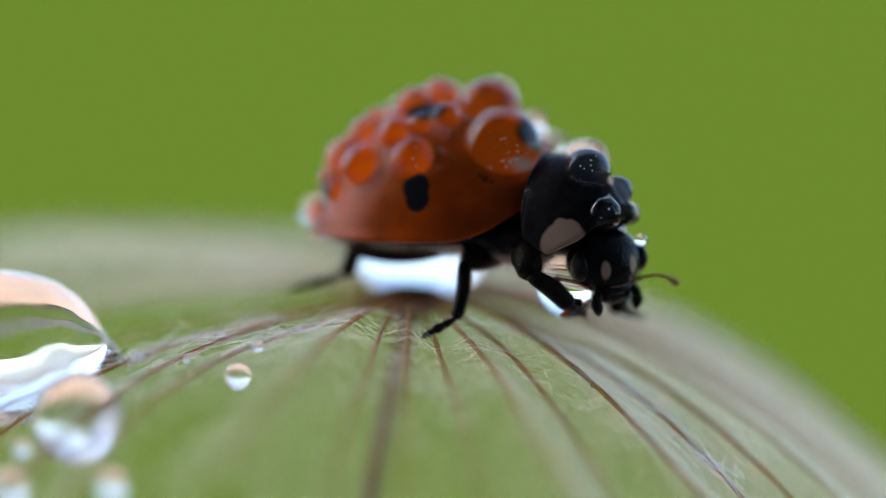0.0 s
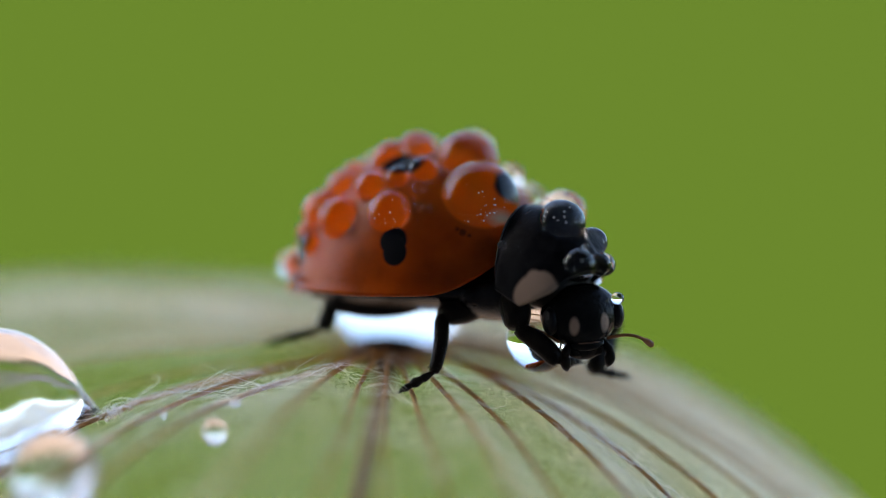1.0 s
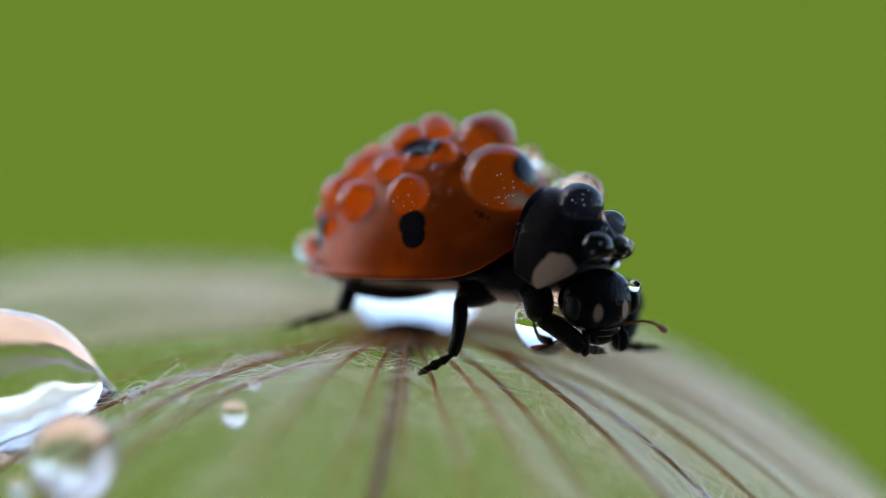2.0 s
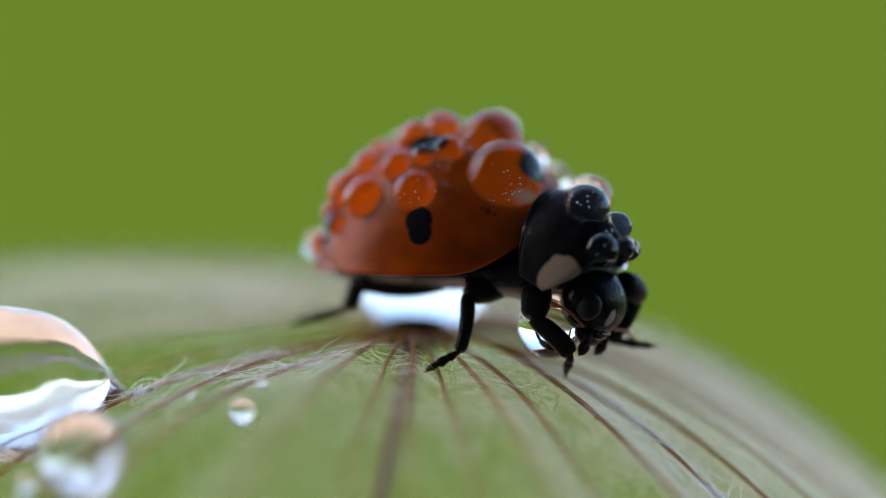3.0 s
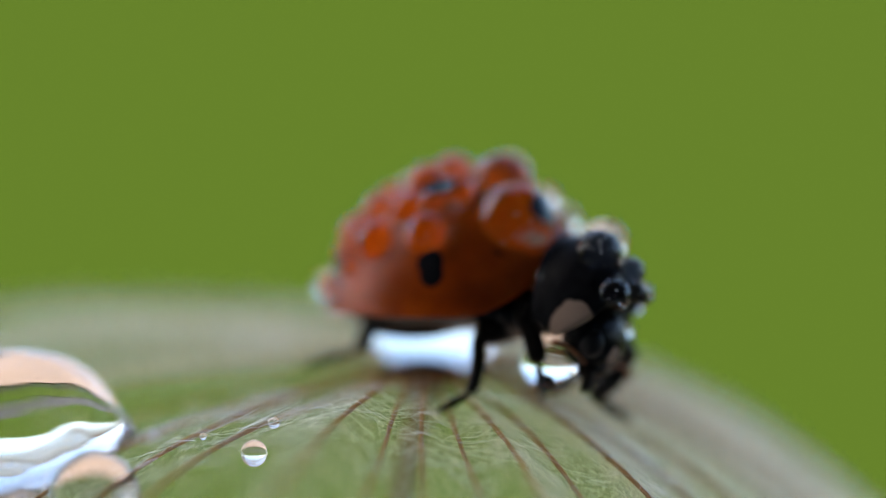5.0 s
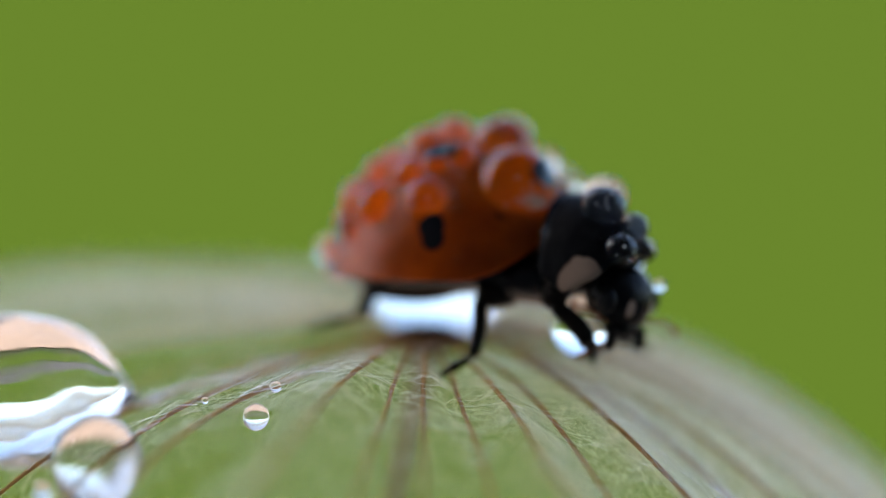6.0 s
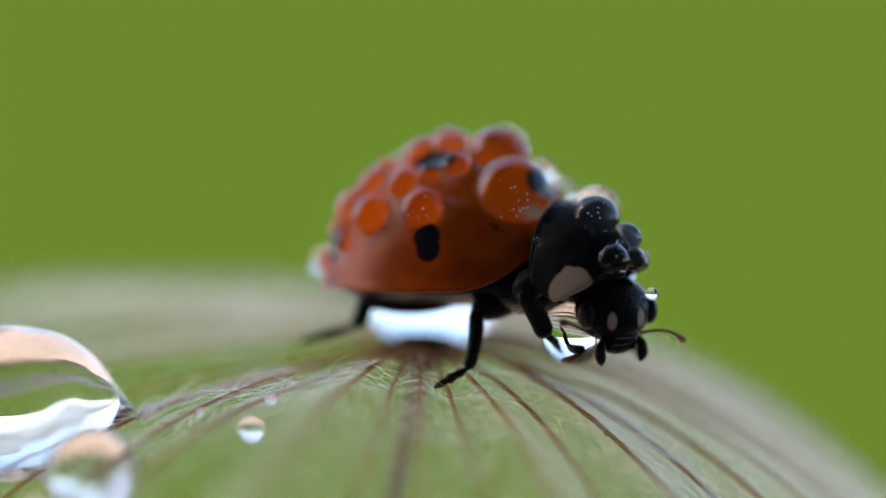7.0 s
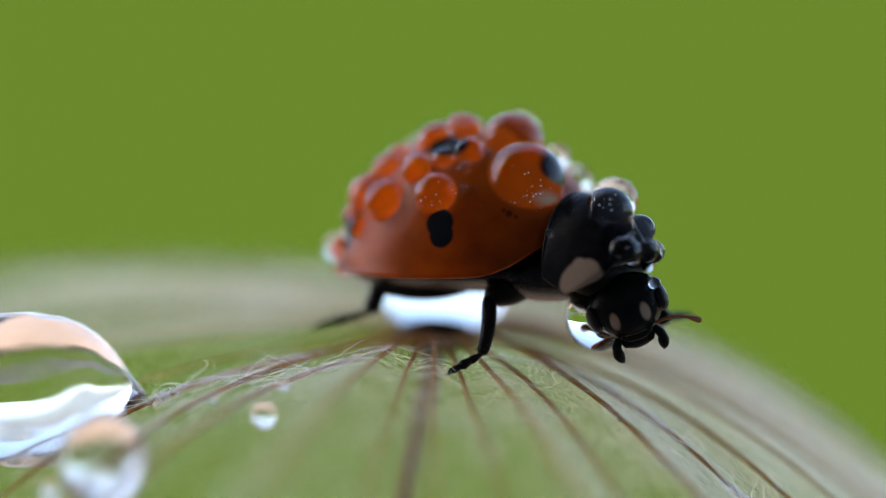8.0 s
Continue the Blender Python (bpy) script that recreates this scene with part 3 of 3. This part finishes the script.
ladybird = tagged(new("ladybird"), "orange black-spotted ladybird covered in dew drops, grooming", "ladybird")
ladybird.matrix_basis = BEETLE
for side in (-1, 1):
    build_elytron(ladybird, side)
build_abdomen(ladybird)
pronotum = build_pronotum(ladybird)
head = build_head(ladybird)
build_leg(ladybird, "middle_leg", [(1.95, 0.9, 1.15), (1.05, 0.1, 0.62), (0.90, -0.3, -0.48), (0.22, -0.55, -0.85)], (0.34, 0.19, 0.12), "bent black middle leg gripping a ray")
build_leg(ladybird, "hind_leg", [(0.75, 1.2, 0.94), (-1.1, 1.5, 0.90), (-1.28, 1.6, 0.36), (-2.38, 1.8, 0.08)], (0.21, 0.20, 0.16), "black hind leg stretched backwards")
build_leg(ladybird, "middle_leg", [(2.6, 3.6, 0.9), (3.3, 4.6, 0.9), (3.5, 4.8, 0.2), (3.9, 5.2, -0.25)], (0.24, 0.16, 0.11), "black middle leg on the far flank")
build_leg(ladybird, "hind_leg", [(1.2, 4.4, 0.8), (1.0, 5.2, 0.9), (0.8, 5.8, 0.45), (0.3, 6.4, 0.2)], (0.24, 0.17, 0.12), "black hind leg on the far flank")
near_leg = build_front_leg(ladybird, "black front leg raised to the mouth")
far_leg = build_front_leg(ladybird, "black front leg reaching forward")

# ---- water drops ----
def drop_mesh(seed):
    rng = Vector((seed * 1.7, seed * 0.9, 2.0))
    def lumps(p):
        return p * (1 + 0.02 * noise.noise(p * 1.3 + rng)) * (1 - 0.05 * max(-p.z, 0))
    return mesh_of("drop", *ball(1, 1, 1, seg=36, rings=24, warp=lumps), WATER)


DROPS = [drop_mesh(k) for k in range(3)]


def drop(name, m, radius, flat=1.0, label="clear water drop", group="", k=0, category="drop"):
    ob = new(name, DROPS[k % 3])
    ob.matrix_basis = m @ Matrix.Diagonal((radius, radius, radius * flat, 1))
    return tagged(ob, label, category, group)


# the bubbles' highlights are put into a plain white colour
BUBBLE = mesh_of("bubble", *ball(1, 1, 1, seg=8, rings=6), GLINT)


def bubbles(ob, count, where, spread, seed):
    """Tiny bubbles, painted white for their glints, on the side of a drop that faces a direction of the world."""
    rng = random.Random(seed)
    turn = ob.matrix_basis.to_3x3().normalized().transposed()
    for _ in range(count):
        d = (turn @ (Vector(where) + Vector([rng.gauss(0, spread) for _ in range(3)]))).normalized() * 0.985
        b = part("bubble", BUBBLE, ob)
        b.matrix_basis = Matrix.Translation(d / 1000) @ Matrix.Diagonal((*[rng.choice((0.005, 0.007, 0.009, 0.012, 0.019)) / ob.scale.x] * 3, 1))


def on_shell(x, y, r, sink=1.0):
    """The pose of a drop of radius r on the wing cases over (x, y) in the beetle's plan."""
    e = 0.01
    z = shell(x, y)
    n = Vector((-(shell(x + e, y) - shell(x - e, y)) / (2 * e), -(shell(x, y + e) - shell(x, y - e)) / (2 * e), 1)).normalized()
    p = Vector((x, y, z)) + n * r * (1 - sink)
    return BEETLE @ Matrix.Translation(p / 1000) @ n.to_track_quat("Z", "Y").to_matrix().to_4x4()


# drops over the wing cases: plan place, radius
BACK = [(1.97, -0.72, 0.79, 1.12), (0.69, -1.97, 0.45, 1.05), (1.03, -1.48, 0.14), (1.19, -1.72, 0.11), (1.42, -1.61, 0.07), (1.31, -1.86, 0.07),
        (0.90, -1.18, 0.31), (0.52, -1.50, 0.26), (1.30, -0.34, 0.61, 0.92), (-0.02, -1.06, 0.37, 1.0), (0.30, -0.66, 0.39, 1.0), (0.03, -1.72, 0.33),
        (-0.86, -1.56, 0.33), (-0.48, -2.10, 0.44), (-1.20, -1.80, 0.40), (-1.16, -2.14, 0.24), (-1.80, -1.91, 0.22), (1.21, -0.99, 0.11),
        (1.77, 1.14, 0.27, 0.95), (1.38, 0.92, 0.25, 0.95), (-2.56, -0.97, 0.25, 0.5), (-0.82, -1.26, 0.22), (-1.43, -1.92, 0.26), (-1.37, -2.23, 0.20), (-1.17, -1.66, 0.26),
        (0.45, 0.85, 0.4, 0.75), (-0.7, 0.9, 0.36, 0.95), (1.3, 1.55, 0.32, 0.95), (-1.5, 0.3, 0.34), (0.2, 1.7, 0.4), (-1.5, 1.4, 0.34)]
# wing cases under the drops: soaked, no sheen, gathered light painted brighter; then markings
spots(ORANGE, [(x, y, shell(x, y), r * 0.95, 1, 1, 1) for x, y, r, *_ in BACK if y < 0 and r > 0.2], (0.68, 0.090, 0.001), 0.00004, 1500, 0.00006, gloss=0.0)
spots(ORANGE, [(2.45, 0.6, 1.3, 0.10, 1, 1.2, 1), (2.34, -0.66, shell(2.34, -0.66), 0.17, 1, 1.2, 1)], (0.46, 0.33, 0.22), 0.0003, 2500, 0.0001)
spots(ORANGE, [(0.95, -2.16, 1.04, 0.27, 1, 1, 1), (1.02, -2.2, 0.80, 0.24, 1, 1, 1), (0.99, 2.16, 0.9, 0.35, 1, 1, 1),
               (2.05, -0.14, shell(2.05, -0.14), 0.30, 1, 1, 1), (0.34, -1.09, 2.43, 0.36, 1.3, 1, 1), (0.34, 1.09, 2.43, 0.36, 1.3, 1, 1),
               (-1.5, -1.96, 0.85, 0.30, 1, 1, 1.3), (-1.5, 1.96, 0.85, 0.30, 1, 1, 1.3)], (0.006, 0.006, 0.008))
spots(ORANGE, [(2.06, -1.38, 1.21, 0.07, 1, 1, 1), (2.17, -1.30, 1.14, 0.04, 1, 1, 1), (1.97, -1.44, 1.26, 0.045, 1, 1, 1)], (0.11, 0.02, 0.003), 0.0001, 6000)
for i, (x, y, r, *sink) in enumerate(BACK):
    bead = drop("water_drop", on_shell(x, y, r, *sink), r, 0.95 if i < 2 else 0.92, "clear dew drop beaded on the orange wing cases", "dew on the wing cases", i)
    if i < 2:
        bubbles(bead, (26, 11)[i], ((0.12, -0.9, -0.25), (0.1, -0.9, 0.0))[i], (0.28, 0.4)[i], i)

drop("large_drop", pm(0.18, 4.0, 0.80), 1.26, 0.80, "large flattened water drop under the ladybird on the hub", "", 1)
mouth_drop = drop("mouth_drop", pm(2.75, 0.3, 0.05), 0.63, 1.08, "clear water drop held under the head", "", 2)


def build_left_drop():
    def tail(p):
        th = math.acos(max(-1, min(1, p.x)))
        p = Vector((p.x, p.y * (1 + (0.06 + 0.42 * p.x) * p.z) * (1 + 0.8 * math.exp(-(th / 0.5) ** 2)), p.z))
        return p * (1 + 0.21 * math.exp(-(th / 0.20) ** 1.15) + 0.035 * noise.noise(p * 1.7 + Vector((2, 5, 1))) + 0.022 * noise.noise(p * 4) + 0.004 * noise.noise(p * 11))
    ob = new("large_drop", mesh_of("large_drop", *ball(2.05, 1.6, 1.52, seg=64, rings=44, warp=tail), WATER))
    ob.matrix_basis = pm(-8.05, 0.3, -1.08, 0, 3, 0)
    tagged(ob, "large clear drop pulled to a point along a ray", "drop")


build_left_drop()


def build_hanging_drop():
    def lumps(p):
        return p * (1 + 0.07 * noise.noise(p * 1.4 + Vector((4, 1, 7))) + 0.022 * noise.noise(p * 3.6))
    ob = new("large_drop", mesh_of("large_drop", *ball(0.88, 0.86, 0.90, seg=48, rings=32, warp=lumps), WATER))
    ob.matrix_basis = pm(-6.40, -3.6, -2.42)
    tagged(ob, "uneven water drop hanging on a ray", "drop")


build_hanging_drop()

BEADS = [(-2.95, -1.8, -1.03, 0.12), (-3.34, -1.9, -1.62, 0.265), (-4.33, -1.9, -1.28, 0.075), (3.56, -1.15, -1.77, 0.06), (-7.45, -4.0, -2.97, 0.18), (-7.66, -4.5, -3.72, 0.36), (-5.70, -5.0, -3.67, 0.32)]
for i, (x, y, z, r) in enumerate(BEADS):
    drop("bead", pm(x, y, z), r, 1.05, "tiny water bead hanging on a plume", "beads on the plumes", i)

# the finest beads, caught in the matted tufts along the wet rays
rng = random.Random(29)
for deg, r0, r1, count in ((-146.4, 6.0, 6.8, 12), (-147.3, 7.4, 9.2, 9), (-34.5, 4.0, 4.4, 6), (-34.5, 6.2, 7.8, 6), (-124.5, 4.0, 5.2, 4)):
    for k in range(count):
        p = along(deg, rng.uniform(r0, r1), rng.gauss(0, 0.006)) + Vector((0, 0, rng.uniform(-0.09, 0.06)))
        drop("bead", pm(*p), rng.choice((0.025, 0.032, 0.045, 0.06)), 1.0, "tiny water bead caught in a wet tuft", "beads in the tufts", k)

# a spray of the finest dew on the wing cases
def build_spray():
    rng, pieces = random.Random(11), []
    for k in range(150):
        x, y = (rng.uniform(-1.8, 2.3), -rng.uniform(1.2, 2.4)) if k < 110 else (rng.uniform(-1.0, 2.0), -2.35)
        q = ((abs(x) / EA) ** 2.1 + (abs(y) / EB) ** 2.1) ** (1 / 2.1)
        if q > 0.995:
            x, y = x * 0.99 / q, y * 0.99 / q
        r = rng.choice((0.012, 0.014, 0.018, 0.026))
        at = on_shell(x, y, r).translation * 1000
        pieces.append(ball(r, r, r, at, 8, 6))
    tagged(new("dew_spray", mesh_of("dew_spray", *joined(*pieces), WATER)), "fine spray of tiny dew beads on the orange wing cases", "dew", kind="stuff")
    pieces = []
    for k in range(45):
        s, t = -rng.uniform(0.1, 0.97), rng.uniform(0.05, 0.95)
        e = abs(s)
        back, front = 0.95 * e ** 2.2, 2.05 + 0.15 * e ** 3 - 1.1 * max(e - 0.72, 0)
        r = rng.choice((0.010, 0.012, 0.016, 0.022))
        pieces.append(ball(r, r, r, (back + (front - back) * t, 1.66 * s * (1 - 0.18 * t * e) * (1 - 0.10 * (1 - t) * e),
                                     -1.10 * e ** 2.3 + 0.46 * math.sin(math.pi * min(t * 0.85 + 0.1, 1)) * (1 - e ** 4) + 0.4 * r), 8, 6))
    part("dew_spray", mesh_of("dew_spray", *joined(*pieces), WATER), pronotum, "fine spray of tiny dew beads")["kind"] = "stuff"


build_spray()

# drops that ride on the shield and on the head: place in the part's space, radius
ON_SHIELD = [(1.05, -0.36, 0.37, 0.48), (1.95, -0.52, -0.02, 0.35), (1.55, 0.15, 0.26, 0.30), (2.00, 0.02, 0.04, 0.24), (1.74, 0.56, -0.14, 0.24), (1.40, 0.92, -0.62, 0.20),
             (0.22, 0.72, 0.08, 0.46), (0.15, 0.34, 0.02, 0.26), (1.35, -0.70, 0.23, 0.05), (1.03, -0.74, 0.23, 0.04), (0.62, -1.22, -0.42, 0.10), (1.75, -0.28, 0.28, 0.07)]
ON_HEAD = [(0.30, 0.66, 0.40, 0.13)]
shield_drops = [(Vector(p[:3]), p[3], drop("water_drop", Matrix.Identity(4), p[3], 0.95, "clear dew drop on the black shield", "dew on the shield", i)) for i, p in enumerate(ON_SHIELD)]
head_drops = [(Vector(p[:3]), p[3], drop("water_drop", Matrix.Identity(4), p[3], 0.95, "small dew drop on the black head", "dew on the head", i)) for i, p in enumerate(ON_HEAD)]


bubbles(shield_drops[0][2], 10, (0.25, -0.55, 0.6), 0.3, 7)
bubbles(shield_drops[1][2], 3, (0.2, -0.85, 0.3), 0.25, 8)


# ---- what moves ----
# seconds; head centre x, z (mm, world), yaw, pitch down, roll (degrees); shield yaw and shift
HEAD = [(0.0, 3.79, 0.65, -57, 16, 10), (0.5, 3.82, 0.50, -65, 16, 12), (1.0, 3.75, 0.62, -70, 20, 6), (1.5, 3.73, 0.65, -69, 22, 9), (1.7, 3.71, 0.59, -62, 22, 8),
        (2.8, 3.68, 0.54, -37, 34, 3), (3.0, 3.53, 0.47, -22, 37, 0), (3.5, 3.31, 0.60, -10, 38, 0), (4.0, 3.39, 0.49, -15, 38, 0), (4.5, 3.40, 0.60, -6, 38, 0),
        (5.0, 3.34, 0.55, -20, 36, 0), (6.3, 3.88, 0.70, -44, 24, 0), (6.5, 3.79, 0.72, -48, 22, 0), (7.0, 3.74, 0.61, -62, 22, 5), (7.5, 3.79, 0.54, -80, 30, 17), (8.0, 3.73, 0.44, -82, 26, 21)]
SHIELD = [(0.0, -38, 0.03, -0.04), (1.0, -40, 0.0, 0.0), (1.5, -40, 0.0, 0.0), (3.0, -42, 0.01, -0.12), (3.5, -44, 0.05, -0.2), (4.0, -45, 0.14, -0.2), (4.5, -46, 0.10, -0.2),
          (5.0, -44, 0.10, -0.18), (6.5, -38, 0.07, -0.02), (7.0, -40, 0.02, -0.03), (8.0, -44, 0.08, -0.145)]
MOUTH = [(0.0, 3.10, 0.14), (0.5, 3.02, 0.10), (1.0, 2.94, 0.15), (1.5, 2.85, 0.13), (1.7, 2.80, 0.14), (2.8, 2.68, 0.08), (3.0, 2.66, 0.0), (3.5, 2.36, 0.14), (4.5, 2.34, 0.14), (5.0, 2.5, 0.1), (6.5, 3.20, 0.05), (7.0, 2.96, 0.17), (7.5, 3.07, 0.06), (8.0, 3.18, 0.18)]
# front legs: hip, knee, ankle, toe as (x, z) in mm
NEAR = [(0.0, (2.19, 0.87), (2.33, 0.37), (3.12, -0.24), (3.45, -0.46)), (0.5, (2.52, 0.89), (2.57, 0.27), (3.55, -0.42), (3.95, -0.40)),
        (1.0, (2.40, 1.04), (2.51, 0.38), (3.33, -0.28), (3.77, -0.28)), (1.5, (2.45, 0.91), (2.56, 0.27), (3.49, -0.30), (3.90, -0.27)),
        (2.8, (2.46, 0.86), (2.42, 0.24), (3.20, -0.53), (3.42, -0.81)), (3.0, (2.35, 0.89), (2.24, 0.22), (3.07, -0.55), (2.95, -0.94)),
        (3.5, (2.23, 0.95), (2.15, 0.24), (2.88, -0.60), (3.06, -1.50)), (3.75, (2.2, 1.1), (1.95, 0.75), (2.62, -0.25), (2.82, -1.1)),
        (4.0, (2.30, 1.15), (1.84, 1.20), (2.50, 0.16), (2.65, -0.72)), (4.25, (2.2, 1.1), (1.95, 0.75), (2.62, -0.2), (2.8, -1.1)),
        (4.5, (2.15, 0.97), (2.08, 0.26), (2.87, -0.55), (3.05, -1.66)), (4.75, (2.2, 1.1), (1.92, 0.8), (2.48, -0.25), (2.6, -1.1)),
        (5.0, (2.25, 1.20), (1.82, 1.25), (2.22, 0.10), (2.30, -0.64)), (5.7, (2.4, 1.1), (2.2, 0.75), (2.85, -0.1), (2.9, -0.7)),
        (6.5, (2.58, 0.90), (2.73, 0.29), (3.48, -0.29), (3.45, -0.56)), (6.8, (2.3, 1.1), (2.2, 0.6), (2.9, -0.1), (3.05, -0.35)), (7.0, (2.20, 1.25), (1.92, 1.00), (2.41, 0.13), (2.76, -0.09)),
        (7.25, (2.3, 1.1), (2.2, 0.6), (3.0, -0.1), (3.2, -0.3)), (7.5, (2.43, 0.91), (2.48, 0.29), (3.55, -0.25), (3.45, -0.40)), (8.0, (2.75, 0.85), (3.0, 0.5), (3.3, 0.1), (3.5, -0.2), 0.9)]
FAR = [(0.0, (4.12, 0.54), (4.23, 0.20), (4.01, -0.29), (4.56, -0.46)), (0.5, (4.23, 0.61), (4.39, 0.17), (4.18, -0.28), (4.82, -0.78)),
       (1.0, (4.10, 0.82), (4.38, 0.27), (3.99, -0.44), (4.71, -0.59)), (1.5, (4.18, 0.82), (4.46, 0.50), (3.96, -0.50), (4.82, -0.82)),
       (2.2, (4.10, 0.8), (4.40, 0.4), (4.2, -0.1), (4.95, 0.0)), (2.8, (4.02, 0.69), (4.30, 0.29), (4.57, 0.35), (5.06, 0.85)), (2.9, (4.05, 0.8), (4.40, 0.45), (4.2, 0.0), (5.0, 0.2)), (3.0, (4.05, 0.83), (4.39, 0.59), (3.78, -0.28), (4.89, -0.45)),
       (3.25, (3.8, 0.9), (4.05, 0.5), (3.85, 0.0), (4.9, 0.05)), (3.5, (3.42, 1.00), (3.69, 0.45), (3.91, 0.36), (4.70, 0.50)), (3.75, (3.5, 0.85), (3.9, 0.4), (3.6, 0.0), (4.5, -0.2)), (4.0, (3.60, 0.66), (4.04, 0.25), (3.32, -0.40), (4.37, -0.91)),
       (4.25, (3.6, 0.7), (3.9, 0.3), (3.6, 0.0), (4.5, -0.2)), (4.5, (3.60, 0.70), (3.76, 0.25), (3.92, 0.27), (4.70, 0.35)), (4.75, (3.6, 0.6), (3.9, 0.2), (3.6, -0.1), (4.4, -0.35)), (5.0, (3.66, 0.52), (3.99, 0.12), (3.27, -0.60), (4.03, -1.05)),
       (5.7, (3.9, 0.7), (4.1, 0.3), (3.6, -0.3), (4.3, -0.6)), (6.5, (4.06, 0.91), (4.16, 0.47), (3.93, -0.07), (4.47, -0.19)), (7.0, (3.97, 0.67), (4.13, 0.34), (3.96, 0.01), (4.28, -0.27)),
       (7.5, (3.83, 0.22), (3.71, -0.21), (3.76, -0.65), (4.51, -1.34)), (7.75, (3.9, 0.4), (4.0, 0.05), (4.1, -0.25), (4.85, -0.6)), (8.0, (4.04, 0.51), (4.25, 0.23), (4.45, 0.18), (5.01, 0.22))]


def key_leg(leg, rows, depth, signs):
    hip, shin, toe = leg
    inv = BEETLE.inverted()
    a, b, c = [], [], []
    for t, *joints in rows:
        j = chain(joints[:4], joints[4] if len(joints) > 4 else depth, signs)
        m = bone(j[0], j[1])
        a.append((t, inv @ m))
        b.append((t, m.inverted() @ bone(j[1], j[2])))
        c.append((t, m.inverted() @ bone(j[2], j[3])))
    for ob, r in ((hip, a), (shin, b), (toe, c)):
        walk(ob, r)


def motions():
    inv = BEETLE.inverted()
    heads = [(t, pm(x, -0.15, z, 0, 0, yaw) @ pose(0, 0, 0, roll, pitch, 0)) for t, x, z, yaw, pitch, roll in HEAD]
    walk(head, [(t, inv @ m) for t, m in heads])
    shields = [(t, pm(2.79 + dx, 0.50, 2.68 + dz, 0, 0, yaw) @ pose(0, 0, 0, 0, 33, 0)) for t, yaw, dx, dz in SHIELD]
    walk(pronotum, [(t, inv @ m) for t, m in shields])
    for p, r, ob in shield_drops:
        walk(ob, [(t, m @ Matrix.Translation(p / 1000)) for t, m in shields])
    for p, r, ob in head_drops:
        walk(ob, [(t, m @ Matrix.Translation(p / 1000)) for t, m in heads])
    walk(mouth_drop, [(t, pm(x, 0.35, z)) for t, x, z in MOUTH])
    key_leg(near_leg, NEAR, -0.45, (1, -1, 1))
    key_leg(far_leg, FAR, 0.75, (-1, 1, 1))


motions()
